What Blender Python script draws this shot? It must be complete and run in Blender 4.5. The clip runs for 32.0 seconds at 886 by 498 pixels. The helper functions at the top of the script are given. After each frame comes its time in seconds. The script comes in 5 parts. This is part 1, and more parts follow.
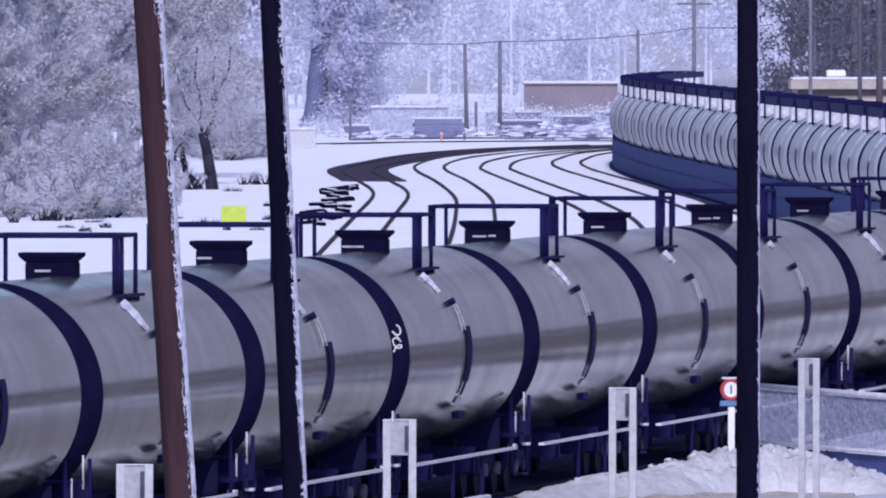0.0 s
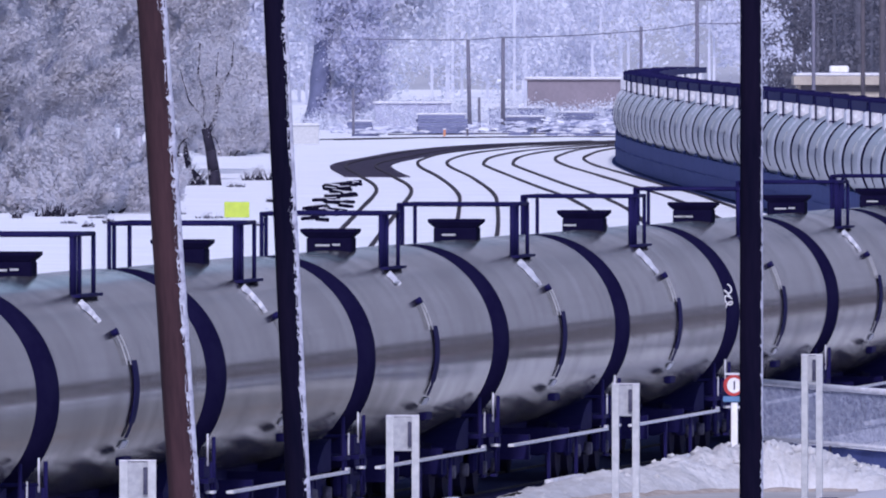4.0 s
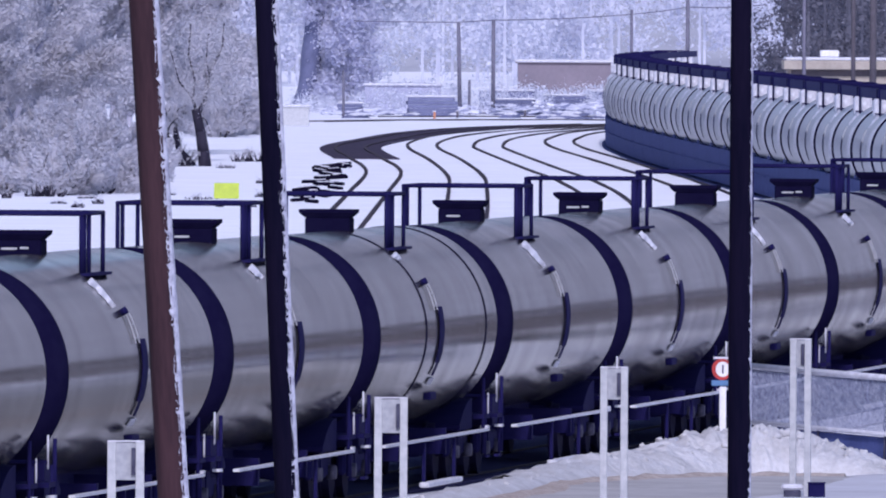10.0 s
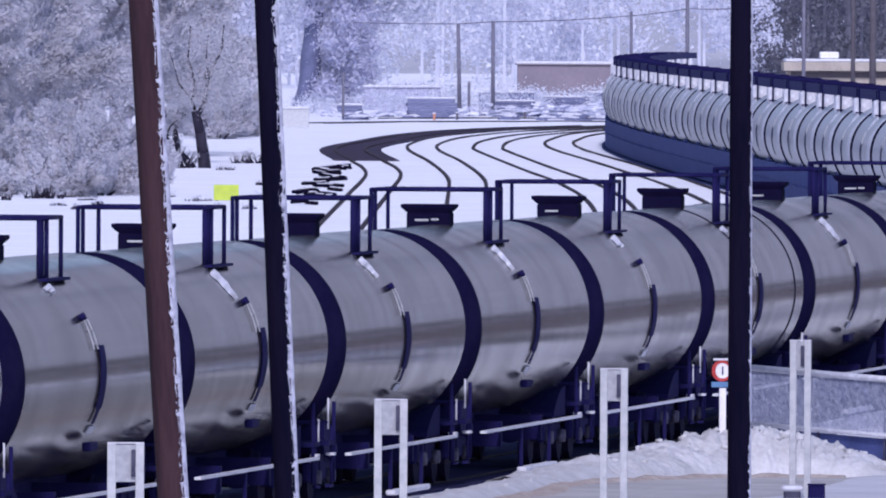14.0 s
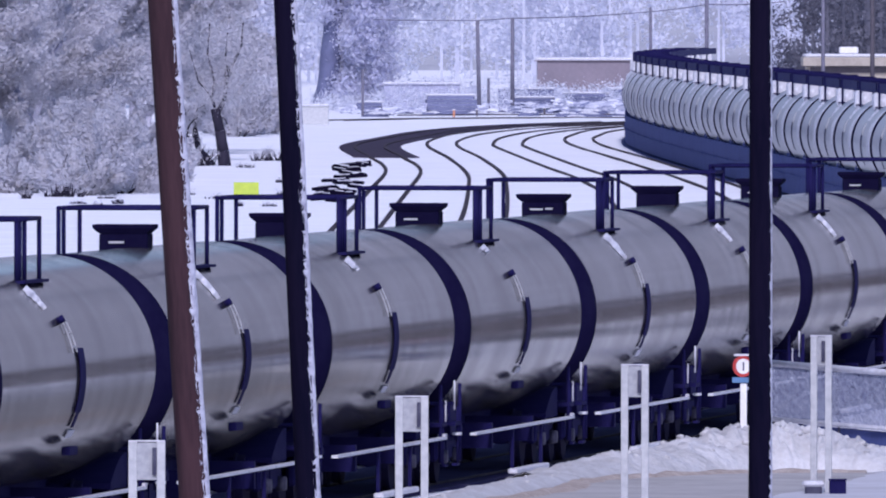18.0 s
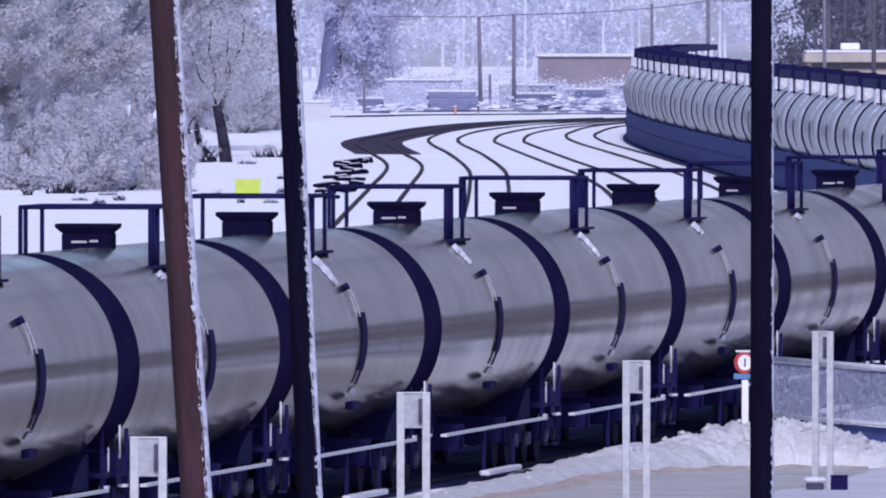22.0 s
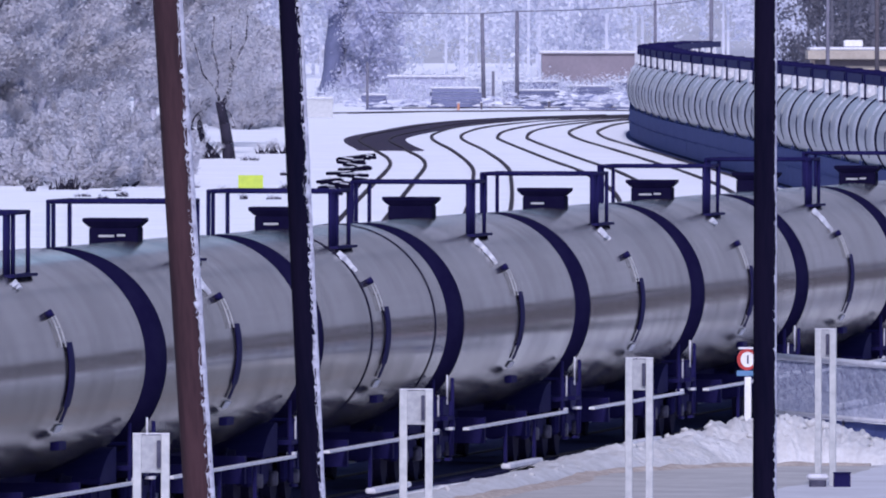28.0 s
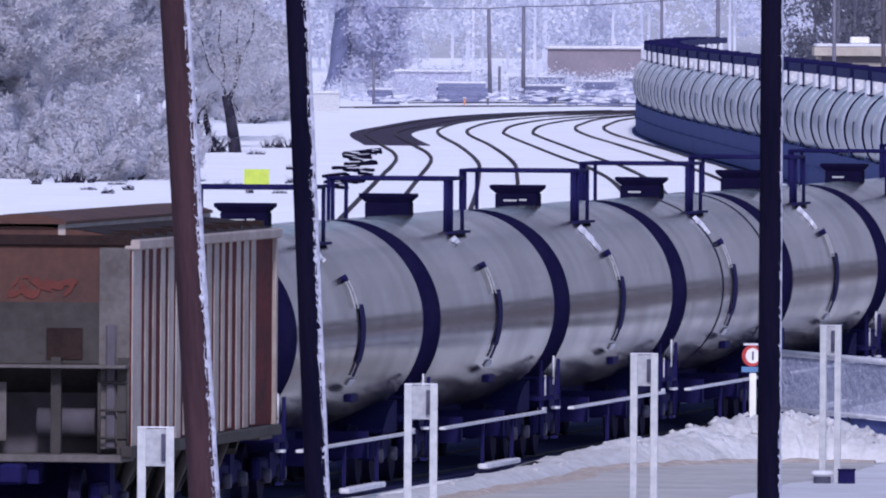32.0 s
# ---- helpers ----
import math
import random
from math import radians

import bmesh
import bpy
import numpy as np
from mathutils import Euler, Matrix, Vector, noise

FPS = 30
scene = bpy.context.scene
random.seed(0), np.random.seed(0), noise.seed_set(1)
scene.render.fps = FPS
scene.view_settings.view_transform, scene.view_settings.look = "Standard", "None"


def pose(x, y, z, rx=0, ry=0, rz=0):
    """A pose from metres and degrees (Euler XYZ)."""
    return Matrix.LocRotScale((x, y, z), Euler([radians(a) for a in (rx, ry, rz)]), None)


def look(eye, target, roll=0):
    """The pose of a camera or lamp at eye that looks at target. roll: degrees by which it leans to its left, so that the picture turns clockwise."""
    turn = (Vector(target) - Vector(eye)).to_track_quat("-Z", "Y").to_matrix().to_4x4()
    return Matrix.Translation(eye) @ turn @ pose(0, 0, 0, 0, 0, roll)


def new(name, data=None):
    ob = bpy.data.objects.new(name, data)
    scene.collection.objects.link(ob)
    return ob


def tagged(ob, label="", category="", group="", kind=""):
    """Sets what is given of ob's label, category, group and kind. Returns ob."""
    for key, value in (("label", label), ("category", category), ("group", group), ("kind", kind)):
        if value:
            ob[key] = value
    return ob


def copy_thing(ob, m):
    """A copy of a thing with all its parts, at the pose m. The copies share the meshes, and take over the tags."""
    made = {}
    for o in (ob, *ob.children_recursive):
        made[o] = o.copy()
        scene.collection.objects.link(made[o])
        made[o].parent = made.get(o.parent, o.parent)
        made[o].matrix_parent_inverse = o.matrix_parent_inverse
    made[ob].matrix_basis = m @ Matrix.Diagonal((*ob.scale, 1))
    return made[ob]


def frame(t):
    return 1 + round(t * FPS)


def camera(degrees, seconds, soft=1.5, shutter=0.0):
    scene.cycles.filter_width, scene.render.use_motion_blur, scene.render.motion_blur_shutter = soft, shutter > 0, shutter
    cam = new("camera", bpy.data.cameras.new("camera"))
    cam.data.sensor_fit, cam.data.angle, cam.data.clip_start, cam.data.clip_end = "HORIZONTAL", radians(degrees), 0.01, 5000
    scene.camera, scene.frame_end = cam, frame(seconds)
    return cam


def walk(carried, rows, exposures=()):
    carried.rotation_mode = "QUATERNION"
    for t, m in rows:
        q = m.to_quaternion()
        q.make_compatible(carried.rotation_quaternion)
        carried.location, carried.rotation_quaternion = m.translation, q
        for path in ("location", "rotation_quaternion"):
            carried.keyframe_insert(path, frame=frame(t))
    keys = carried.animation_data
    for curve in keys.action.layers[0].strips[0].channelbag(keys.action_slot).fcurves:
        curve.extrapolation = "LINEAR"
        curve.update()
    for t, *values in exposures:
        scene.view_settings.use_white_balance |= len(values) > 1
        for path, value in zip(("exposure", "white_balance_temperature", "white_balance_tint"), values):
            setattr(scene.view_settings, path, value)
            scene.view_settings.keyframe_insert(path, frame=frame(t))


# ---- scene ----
# The camera stands on a tall building beside the line and looks along the passing train
# through a very long lens; it only sways.
cam = camera(2.3055, 32.0, soft=2.0)
EYE = (0.0, 0.0, 7.545)
SWAY = [  # seconds, pitch, roll, yaw
    (0.0, -0.5971, -0.00, 0.0000),
    (0.5, -0.5920, 0.05, -0.0052),
    (1.0, -0.5898, 0.19, -0.0021),
    (1.5, -0.5899, 0.17, -0.0054),
    (2.0, -0.5828, 0.15, 0.0080),
    (2.5, -0.5955, 0.13, 0.0035),
    (3.0, -0.6104, -0.15, 0.0020),
    (3.5, -0.6080, -0.05, 0.0066),
    (5.5, -0.6138, 0.03, 0.0092),
    (6.0, -0.6188, -0.03, 0.0041),
    (6.5, -0.6115, -0.05, 0.0037),
    (7.0, -0.6070, 0.03, 0.0024),
    (7.5, -0.6094, -0.02, -0.0004),
    (8.0, -0.6205, -0.26, 0.0027),
    (8.5, -0.6301, -0.10, -0.0050),
    (9.0, -0.6401, -0.20, -0.0138),
    (9.5, -0.6419, -0.22, -0.0100),
    (10.0, -0.6540, -0.33, -0.0161),
    (10.5, -0.6563, -0.31, -0.0253),
    (11.0, -0.6554, -0.15, -0.0142),
    (11.5, -0.6671, -0.11, -0.0214),
    (12.0, -0.6653, 0.06, -0.0258),
    (12.5, -0.6636, -0.11, -0.0243),
    (13.0, -0.6603, -0.12, -0.0262),
    (13.5, -0.6551, -0.19, -0.0235),
    (14.0, -0.6496, -0.30, -0.0170),
    (14.5, -0.6511, -0.26, -0.0125),
    (16.5, -0.6452, -0.20, 0.0137),
    (17.0, -0.6405, -0.32, 0.0330),
    (17.5, -0.6559, -0.24, 0.0295),
    (18.0, -0.6583, -0.06, 0.0329),
    (18.5, -0.6616, -0.07, 0.0351),
    (19.0, -0.6599, -0.14, 0.0360),
    (19.5, -0.6579, -0.34, 0.0378),
    (20.0, -0.6576, -0.33, 0.0448),
    (20.5, -0.6710, -0.24, 0.0466),
    (21.0, -0.6715, -0.04, 0.0413),
    (21.5, -0.6700, 0.00, 0.0391),
    (22.0, -0.6677, -0.03, 0.0364),
    (22.5, -0.6656, -0.03, 0.0305),
    (23.0, -0.6646, -0.16, 0.0347),
    (23.5, -0.6736, -0.07, 0.0330),
    (24.0, -0.6754, 0.13, 0.0338),
    (24.5, -0.6772, 0.12, 0.0342),
    (25.0, -0.6757, 0.14, 0.0334),
    (25.5, -0.6767, 0.06, 0.0379),
    (27.5, -0.6811, -0.11, 0.0451),
    (28.0, -0.6766, -0.10, 0.0450),
    (28.5, -0.6747, -0.35, 0.0432),
    (29.0, -0.6718, -0.35, 0.0500),
    (29.5, -0.6795, -0.24, 0.0475),
    (30.0, -0.6830, -0.05, 0.0455),
    (30.5, -0.6852, -0.25, 0.0529),
    (31.0, -0.6854, -0.38, 0.0550),
    (31.5, -0.6862, -0.35, 0.0541),
    (32.0, -0.6901, -0.36, 0.0625),
]
walk(cam, [(t, pose(*EYE, 90 + p, r, y)) for t, p, r, y in SWAY], exposures=[(0, 0.3, 5650, 27), (32, 0.3, 5650, 27)])

# ---- light: a bright, thinly clouded winter sky ----
world = bpy.data.worlds.new("winter_sky")
scene.world = world
world.use_nodes = True
wn = world.node_tree.nodes
wl = world.node_tree.links
sky = wn.new("ShaderNodeTexSky")
sky.sky_type = "NISHITA"
sky.sun_disc = False
sky.sun_elevation = radians(38)
sky.sun_rotation = radians(178)
sky.air_density, sky.dust_density, sky.ozone_density = 1.0, 1.2, 2.0
wl.new(sky.outputs[0], wn["Background"].inputs[0])
wn["Background"].inputs[1].default_value = 0.10
sun_data = bpy.data.lights.new("sun", "SUN")
sun_data.energy, sun_data.angle, sun_data.color = 2.3, radians(6), (1.0, 0.95, 0.88)
sun = new("sun", sun_data)
sun.matrix_world = look((2.8, -79, 61.7), (0, 0, 0))


# ---- materials ----
def mat(name, color, rough=0.6, metal=0.0, color2=None, scale=3.0, bump=0.0, bump_scale=None, coat=0.0,
        random_mix=0.0, island=False, spec=0.5, stretch=None, detail=5.0, mix_range=(0.35, 0.65), through_light=0.0, film=0.0, film_color=(0.10, 0.095, 0.10)):
    """A painted or natural surface with two colours mixed by noise at two scales, and fine relief."""
    m = bpy.data.materials.new(name)
    m.use_nodes = True
    n, l = m.node_tree.nodes, m.node_tree.links
    b = n["Principled BSDF"]
    b.inputs["Roughness"].default_value = rough
    b.inputs["Metallic"].default_value = metal
    b.inputs["Specular IOR Level"].default_value = spec
    b.inputs["Coat Weight"].default_value = coat
    b.inputs["Coat Roughness"].default_value = 0.08
    c2 = color2 or tuple(min(1, c * 0.72) for c in color)
    co = n.new("ShaderNodeTexCoord")
    mp = n.new("ShaderNodeMapping")
    mp.inputs["Scale"].default_value = stretch or (1, 1, 1)
    l.new(co.outputs["Object"], mp.inputs[0])
    big = n.new("ShaderNodeTexNoise")
    big.inputs["Scale"].default_value = scale
    big.inputs["Detail"].default_value = detail
    fine = n.new("ShaderNodeTexNoise")
    fine.inputs["Scale"].default_value = scale * 7.3
    fine.inputs["Detail"].default_value = 3
    l.new(mp.outputs[0], big.inputs["Vector"])
    l.new(mp.outputs[0], fine.inputs["Vector"])
    mixf = n.new("ShaderNodeMix")
    mixf.inputs[0].default_value = 0.35
    l.new(big.outputs[0], mixf.inputs[2])
    l.new(fine.outputs[0], mixf.inputs[3])
    rng = n.new("ShaderNodeMapRange")
    rng.inputs[1].default_value, rng.inputs[2].default_value = mix_range
    l.new(mixf.outputs[0], rng.inputs[0])
    fac = rng.outputs[0]
    if random_mix or island:
        rnd = n.new("ShaderNodeNewGeometry") if island else n.new("ShaderNodeObjectInfo")
        m2 = n.new("ShaderNodeMix")
        m2.inputs[0].default_value = random_mix or 0.6
        l.new(fac, m2.inputs[2])
        l.new(rnd.outputs["Random Per Island" if island else "Random"], m2.inputs[3])
        fac = m2.outputs[0]
    mc = n.new("ShaderNodeMix")
    mc.data_type = "RGBA"
    mc.inputs[6].default_value = (*color, 1)
    mc.inputs[7].default_value = (*c2, 1)
    l.new(fac, mc.inputs[0])
    l.new(mc.outputs[2], b.inputs["Base Color"])
    rr = n.new("ShaderNodeMapRange")
    rr.inputs[3].default_value, rr.inputs[4].default_value = max(0.02, rough - 0.06), min(1, rough + 0.08)
    l.new(fine.outputs[0], rr.inputs[0])
    l.new(rr.outputs[0], b.inputs["Roughness"])
    if film:
        # a patchy matt film over the gloss, pale with haze on the parked tanks
        df = n.new("ShaderNodeBsdfDiffuse")
        df.inputs[0].default_value = (*film_color, 1)
        fr = n.new("ShaderNodeMapRange")
        fr.inputs[1].default_value, fr.inputs[2].default_value = 0.3, 0.7
        fr.inputs[3].default_value, fr.inputs[4].default_value = film - 0.12, film + 0.12
        l.new(big.outputs[0], fr.inputs[0])
        ms = n.new("ShaderNodeMixShader")
        l.new(fr.outputs[0], ms.inputs[0])
        l.new(b.outputs[0], ms.inputs[1])
        l.new(df.outputs[0], ms.inputs[2])
        l.new(ms.outputs[0], n["Material Output"].inputs[0])
    if through_light:
        tl = n.new("ShaderNodeBsdfTranslucent")
        l.new(mc.outputs[2], tl.inputs[0])
        ms = n.new("ShaderNodeMixShader")
        ms.inputs[0].default_value = through_light
        l.new(b.outputs[0], ms.inputs[1])
        l.new(tl.outputs[0], ms.inputs[2])
        l.new(ms.outputs[0], n["Material Output"].inputs[0])
    if bump:
        bp = n.new("ShaderNodeBump")
        bp.inputs["Strength"].default_value = 0.6
        bp.inputs["Distance"].default_value = bump
        bn = n.new("ShaderNodeTexNoise")
        bn.inputs["Scale"].default_value = bump_scale or scale * 4
        bn.inputs["Detail"].default_value = 6
        l.new(mp.outputs[0], bn.inputs["Vector"])
        l.new(bn.outputs[0], bp.inputs["Height"])
        l.new(bp.outputs[0], b.inputs["Normal"])
    return m


SNOW = mat("packed_snow", (0.93, 0.93, 0.95), 0.75, color2=(0.82, 0.82, 0.87), scale=0.25, bump=0.06, bump_scale=1.5, spec=0.3)
BANK = mat("ploughed_snow", (0.54, 0.54, 0.565), 0.8, color2=(0.40, 0.395, 0.405), scale=1.6, bump=0.09, bump_scale=7)
DIRT_SNOW = mat("gritty_snow", (0.52, 0.45, 0.40), 0.85, color2=(0.27, 0.22, 0.19), scale=4.5, bump=0.04)
ROAD = mat("salted_asphalt", (0.46, 0.445, 0.44), 0.95, color2=(0.33, 0.32, 0.32), scale=0.6, bump=0.01, bump_scale=30, spec=0.1)
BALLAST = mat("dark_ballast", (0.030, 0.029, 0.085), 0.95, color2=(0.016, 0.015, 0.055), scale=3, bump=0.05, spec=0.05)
SOIL = mat("dark_wet_soil", (0.070, 0.058, 0.088), 0.95, color2=(0.035, 0.03, 0.05), scale=0.7, bump=0.08, spec=0.05)
RAIL = mat("rail_steel", (0.055, 0.048, 0.060), 0.9, color2=(0.035, 0.026, 0.032), scale=4, spec=0.1)


def tank_gloss(name):
    """Black enamel on a thin steel jacket: broad dents, small ripples, and streaks of road dust run down by melt water."""
    m = bpy.data.materials.new(name)
    m.use_nodes = True
    n, l = m.node_tree.nodes, m.node_tree.links
    b = n["Principled BSDF"]
    b.inputs["Specular IOR Level"].default_value = 0.45
    co = n.new("ShaderNodeTexCoord")
    rnd = n.new("ShaderNodeObjectInfo")
    far = n.new("ShaderNodeVectorMath")
    far.operation = "SCALE"
    far.inputs[0].default_value = (31.0, 17.0, 53.0)
    l.new(rnd.outputs["Random"], far.inputs["Scale"])
    own = n.new("ShaderNodeVectorMath")
    l.new(co.outputs["Object"], own.inputs[0])
    l.new(far.outputs[0], own.inputs[1])

    def field(stretch, detail, rough=0.5):
        mp = n.new("ShaderNodeMapping")
        mp.inputs["Scale"].default_value = stretch
        l.new(own.outputs[0], mp.inputs[0])
        t = n.new("ShaderNodeTexNoise")
        t.inputs["Scale"].default_value = 1.0
        t.inputs["Detail"].default_value = detail
        t.inputs["Roughness"].default_value = rough
        l.new(mp.outputs[0], t.inputs["Vector"])
        return t.outputs[0]

    dents, ripples = field((0.75, 0.35, 0.75), 1.5), field((1.1, 1.1, 1.1), 2.0)
    streaks, patches = field((0.5, 1.3, 0.5), 3.0), field((0.6, 0.4, 0.6), 4.0)
    paint = n.new("ShaderNodeMix")
    paint.data_type = "RGBA"
    paint.inputs[6].default_value, paint.inputs[7].default_value = (0.014, 0.014, 0.018, 1), (0.030, 0.029, 0.031, 1)
    l.new(patches, paint.inputs[0])
    l.new(paint.outputs[2], b.inputs["Base Color"])
    rr = n.new("ShaderNodeMapRange")
    rr.inputs[1].default_value, rr.inputs[2].default_value = 0.35, 0.65
    rr.inputs[3].default_value, rr.inputs[4].default_value = 0.11, 0.17
    l.new(patches, rr.inputs[0])
    l.new(rr.outputs[0], b.inputs["Roughness"])
    last = None
    for height, reach in ((dents, 0.005), (ripples, 0.0036)):
        bp = n.new("ShaderNodeBump")
        bp.inputs["Strength"].default_value = 0.6
        bp.inputs["Distance"].default_value = reach
        l.new(height, bp.inputs["Height"])
        if last:
            l.new(last, bp.inputs["Normal"])
        last = bp.outputs[0]
    l.new(last, b.inputs["Normal"])
    dust = n.new("ShaderNodeBsdfDiffuse")
    dust.inputs[0].default_value = (0.085, 0.079, 0.078, 1)
    both = n.new("ShaderNodeMix")
    both.inputs[0].default_value = 0.6
    l.new(patches, both.inputs[2])
    l.new(streaks, both.inputs[3])
    much = n.new("ShaderNodeMapRange")
    much.inputs[1].default_value, much.inputs[2].default_value = 0.35, 0.65
    much.inputs[3].default_value, much.inputs[4].default_value = 0.16, 0.32
    l.new(both.outputs[0], much.inputs[0])
    ms = n.new("ShaderNodeMixShader")
    l.new(much.outputs[0], ms.inputs[0])
    l.new(b.outputs[0], ms.inputs[1])
    l.new(dust.outputs[0], ms.inputs[2])
    l.new(ms.outputs[0], n["Material Output"].inputs[0])
    return m


TANK = tank_gloss("tank_gloss_black")
# haze and reflected brightness of the distant cars are put into this grey
GREY_TANK = mat("tank_haze_grey", (0.32, 0.34, 0.37), 0.3, color2=(0.15, 0.16, 0.185), scale=1.4, random_mix=0.5, bump=0.01, bump_scale=1.6, film=0.35, film_color=(0.38, 0.40, 0.44))
FRAME = mat("frame_black", (0.008, 0.007, 0.050), 0.9, color2=(0.014, 0.012, 0.064), scale=3, spec=0.08)
WHEEL = mat("wheel_steel", (0.009, 0.008, 0.036), 0.85, color2=(0.014, 0.012, 0.04), scale=5, spec=0.1)
GREY_CAP = mat("grey_cast_steel", (0.07, 0.07, 0.11), 0.7, color2=(0.03, 0.03, 0.06), scale=6, spec=0.2)
FROST = mat("rime_on_steel", (0.66, 0.67, 0.73), 0.75, color2=(0.44, 0.44, 0.50), scale=6, bump=0.01)
HEAD = mat("head_dull_black", (0.005, 0.004, 0.024), 0.95, color2=(0.009, 0.008, 0.032), scale=1.5, spec=0.03)
BAND = mat("band_black", (0.005, 0.004, 0.022), 0.95, color2=(0.008, 0.007, 0.028), scale=2, spec=0.03)
SPOUT = mat("safety_red", (0.45, 0.03, 0.03), 0.5, scale=4)
WHITE = mat("white_paint", (0.78, 0.78, 0.80), 0.5, color2=(0.62, 0.61, 0.62), scale=4)
GALV = mat("galvanised_steel", (0.48, 0.49, 0.51), 0.55, color2=(0.34, 0.35, 0.38), scale=9)
WOOD_RED = mat("creosoted_pole_brown", (0.048, 0.024, 0.030), 0.9, color2=(0.022, 0.012, 0.017), scale=4, stretch=(1, 1, 0.12), bump=0.01, spec=0.15)
WOOD_DARK = mat("creosoted_pole_black", (0.003, 0.003, 0.011), 0.95, color2=(0.008, 0.006, 0.018), scale=4, stretch=(1, 1, 0.12), bump=0.01, spec=0.03)
YELLOW = mat("fluorescent_yellow", (0.46, 0.56, 0.05), 0.6, color2=(0.34, 0.44, 0.05), scale=3)
BARK = mat("dark_bark", (0.034, 0.031, 0.052), 0.9, color2=(0.018, 0.016, 0.03), scale=3, stretch=(1, 1, 0.3), bump=0.02, spec=0.15)
RIME = mat("rime_twigs", (0.67, 0.67, 0.735), 0.85, color2=(0.50, 0.495, 0.55), scale=0.22, island=True, random_mix=0.1, through_light=0.5)
# distance haze is mixed into the next two rime colours, paler and bluer
RIME_HAZED = mat("hazed_rime_woods", (0.72, 0.74, 0.82), 0.85, color2=(0.63, 0.64, 0.74), scale=0.06, island=True, random_mix=0.05, through_light=0.45)
RIME_SHADE = mat("hazed_thin_rime_over_bark", (0.70, 0.71, 0.82), 0.85, color2=(0.60, 0.61, 0.74), scale=0.3, island=True, random_mix=0.05, through_light=0.6)
SCRAP = mat("scrap_in_broken_snow", (0.09, 0.11, 0.24), 0.85, color2=(0.74, 0.76, 0.86), scale=0.9, island=True, random_mix=0.75)
BRICK_WALL = mat("brown_sheet_wall", (0.22, 0.19, 0.23), 0.85, color2=(0.165, 0.145, 0.18), scale=0.5)
SLUSH = mat("packed_road_snow", (0.56, 0.56, 0.60), 0.85, color2=(0.43, 0.42, 0.45), scale=0.5, bump=0.03, bump_scale=4)
RIMED_WALL = mat("rimed_plank_wall", (0.40, 0.41, 0.54), 0.85, color2=(0.27, 0.28, 0.40), scale=1.2)
SNOWY_BALLAST = mat("snow_dusted_ballast", (0.66, 0.67, 0.74), 0.95, color2=(0.34, 0.35, 0.44), scale=2.5, bump=0.05, spec=0.05)
HOPPER_GREY = mat("hopper_weathered_grey", (0.052, 0.048, 0.048), 0.75, color2=(0.028, 0.023, 0.023), scale=1.1, bump=0.004, spec=0.2)
HOPPER_RED = mat("hopper_rust_red", (0.105, 0.010, 0.013), 0.7, color2=(0.035, 0.008, 0.010), scale=1.5, spec=0.08)
HOPPER_ORANGE = mat("hopper_faded_orange", (0.095, 0.044, 0.034), 0.75, color2=(0.055, 0.03, 0.027), scale=1.2, spec=0.2)
HOPPER_BROWN = mat("hopper_dark_brown", (0.030, 0.018, 0.017), 0.8, color2=(0.015, 0.010, 0.010), scale=3, spec=0.1)
HOPPER_PLATE = mat("hopper_grey_plate", (0.13, 0.12, 0.12), 0.75, color2=(0.075, 0.065, 0.065), scale=1.5, spec=0.15)
HOPPER_RIB = mat("hopper_pale_rib", (0.40, 0.36, 0.34), 0.7, color2=(0.22, 0.175, 0.16), scale=1.6, spec=0.2, random_mix=0.35)
SCRAWL_RED = mat("sprayed_red", (0.115, 0.032, 0.026), 0.7, scale=5, spec=0.2)
SCRAWL_TAN = mat("sprayed_tan", (0.17, 0.11, 0.07), 0.7, scale=5, spec=0.2)
SCRAWL_DARK = mat("sprayed_dark", (0.03, 0.025, 0.03), 0.7, scale=5, spec=0.2)
BLUE = mat("sign_blue", (0.10, 0.22, 0.42), 0.5, scale=5)
ORANGE = mat("signal_orange", (0.48, 0.20, 0.11), 0.6, scale=5)
MESH_WIRE = mat("rimed_wire", (0.52, 0.55, 0.68), 0.7, color2=(0.10, 0.12, 0.22), scale=9, island=True, random_mix=0.6)
POLE_GREY = mat("weathered_pole_grey", (0.16, 0.155, 0.21), 0.85, color2=(0.10, 0.10, 0.14), scale=2)
RIME_DARK = mat("dark_bare_woods", (0.22, 0.22, 0.27), 0.85, color2=(0.05, 0.05, 0.075), scale=0.1, island=True, random_mix=0.4, through_light=0.4)
BARE_DARK = mat("bare_dark_trees", (0.26, 0.235, 0.25), 0.9, color2=(0.09, 0.08, 0.09), scale=0.1, island=True, random_mix=0.4, spec=0.1)
HILL = mat("rimed_hillside", (0.50, 0.505, 0.55), 0.9, color2=(0.32, 0.325, 0.375), scale=0.02, bump=2.0, bump_scale=0.1)
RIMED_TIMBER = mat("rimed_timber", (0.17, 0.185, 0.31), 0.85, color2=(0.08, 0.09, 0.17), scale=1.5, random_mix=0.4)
PLATE = mat("dull_plate", (0.36, 0.37, 0.40), 0.6, color2=(0.25, 0.26, 0.29), scale=12)
RIMED_BARK = mat("rimed_bark", (0.42, 0.42, 0.50), 0.85, color2=(0.22, 0.22, 0.30), scale=1.2)
POLE_RIME = mat("wind_driven_rime", (0.56, 0.57, 0.66), 0.8, color2=(0.24, 0.24, 0.32), scale=9, bump=0.01)
# underframe black with distance haze mixed into the colour
HAZE_BLUE = mat("haze_blue_grey", (0.070, 0.090, 0.235), 0.9, color2=(0.045, 0.058, 0.16), scale=2, spec=0.1)
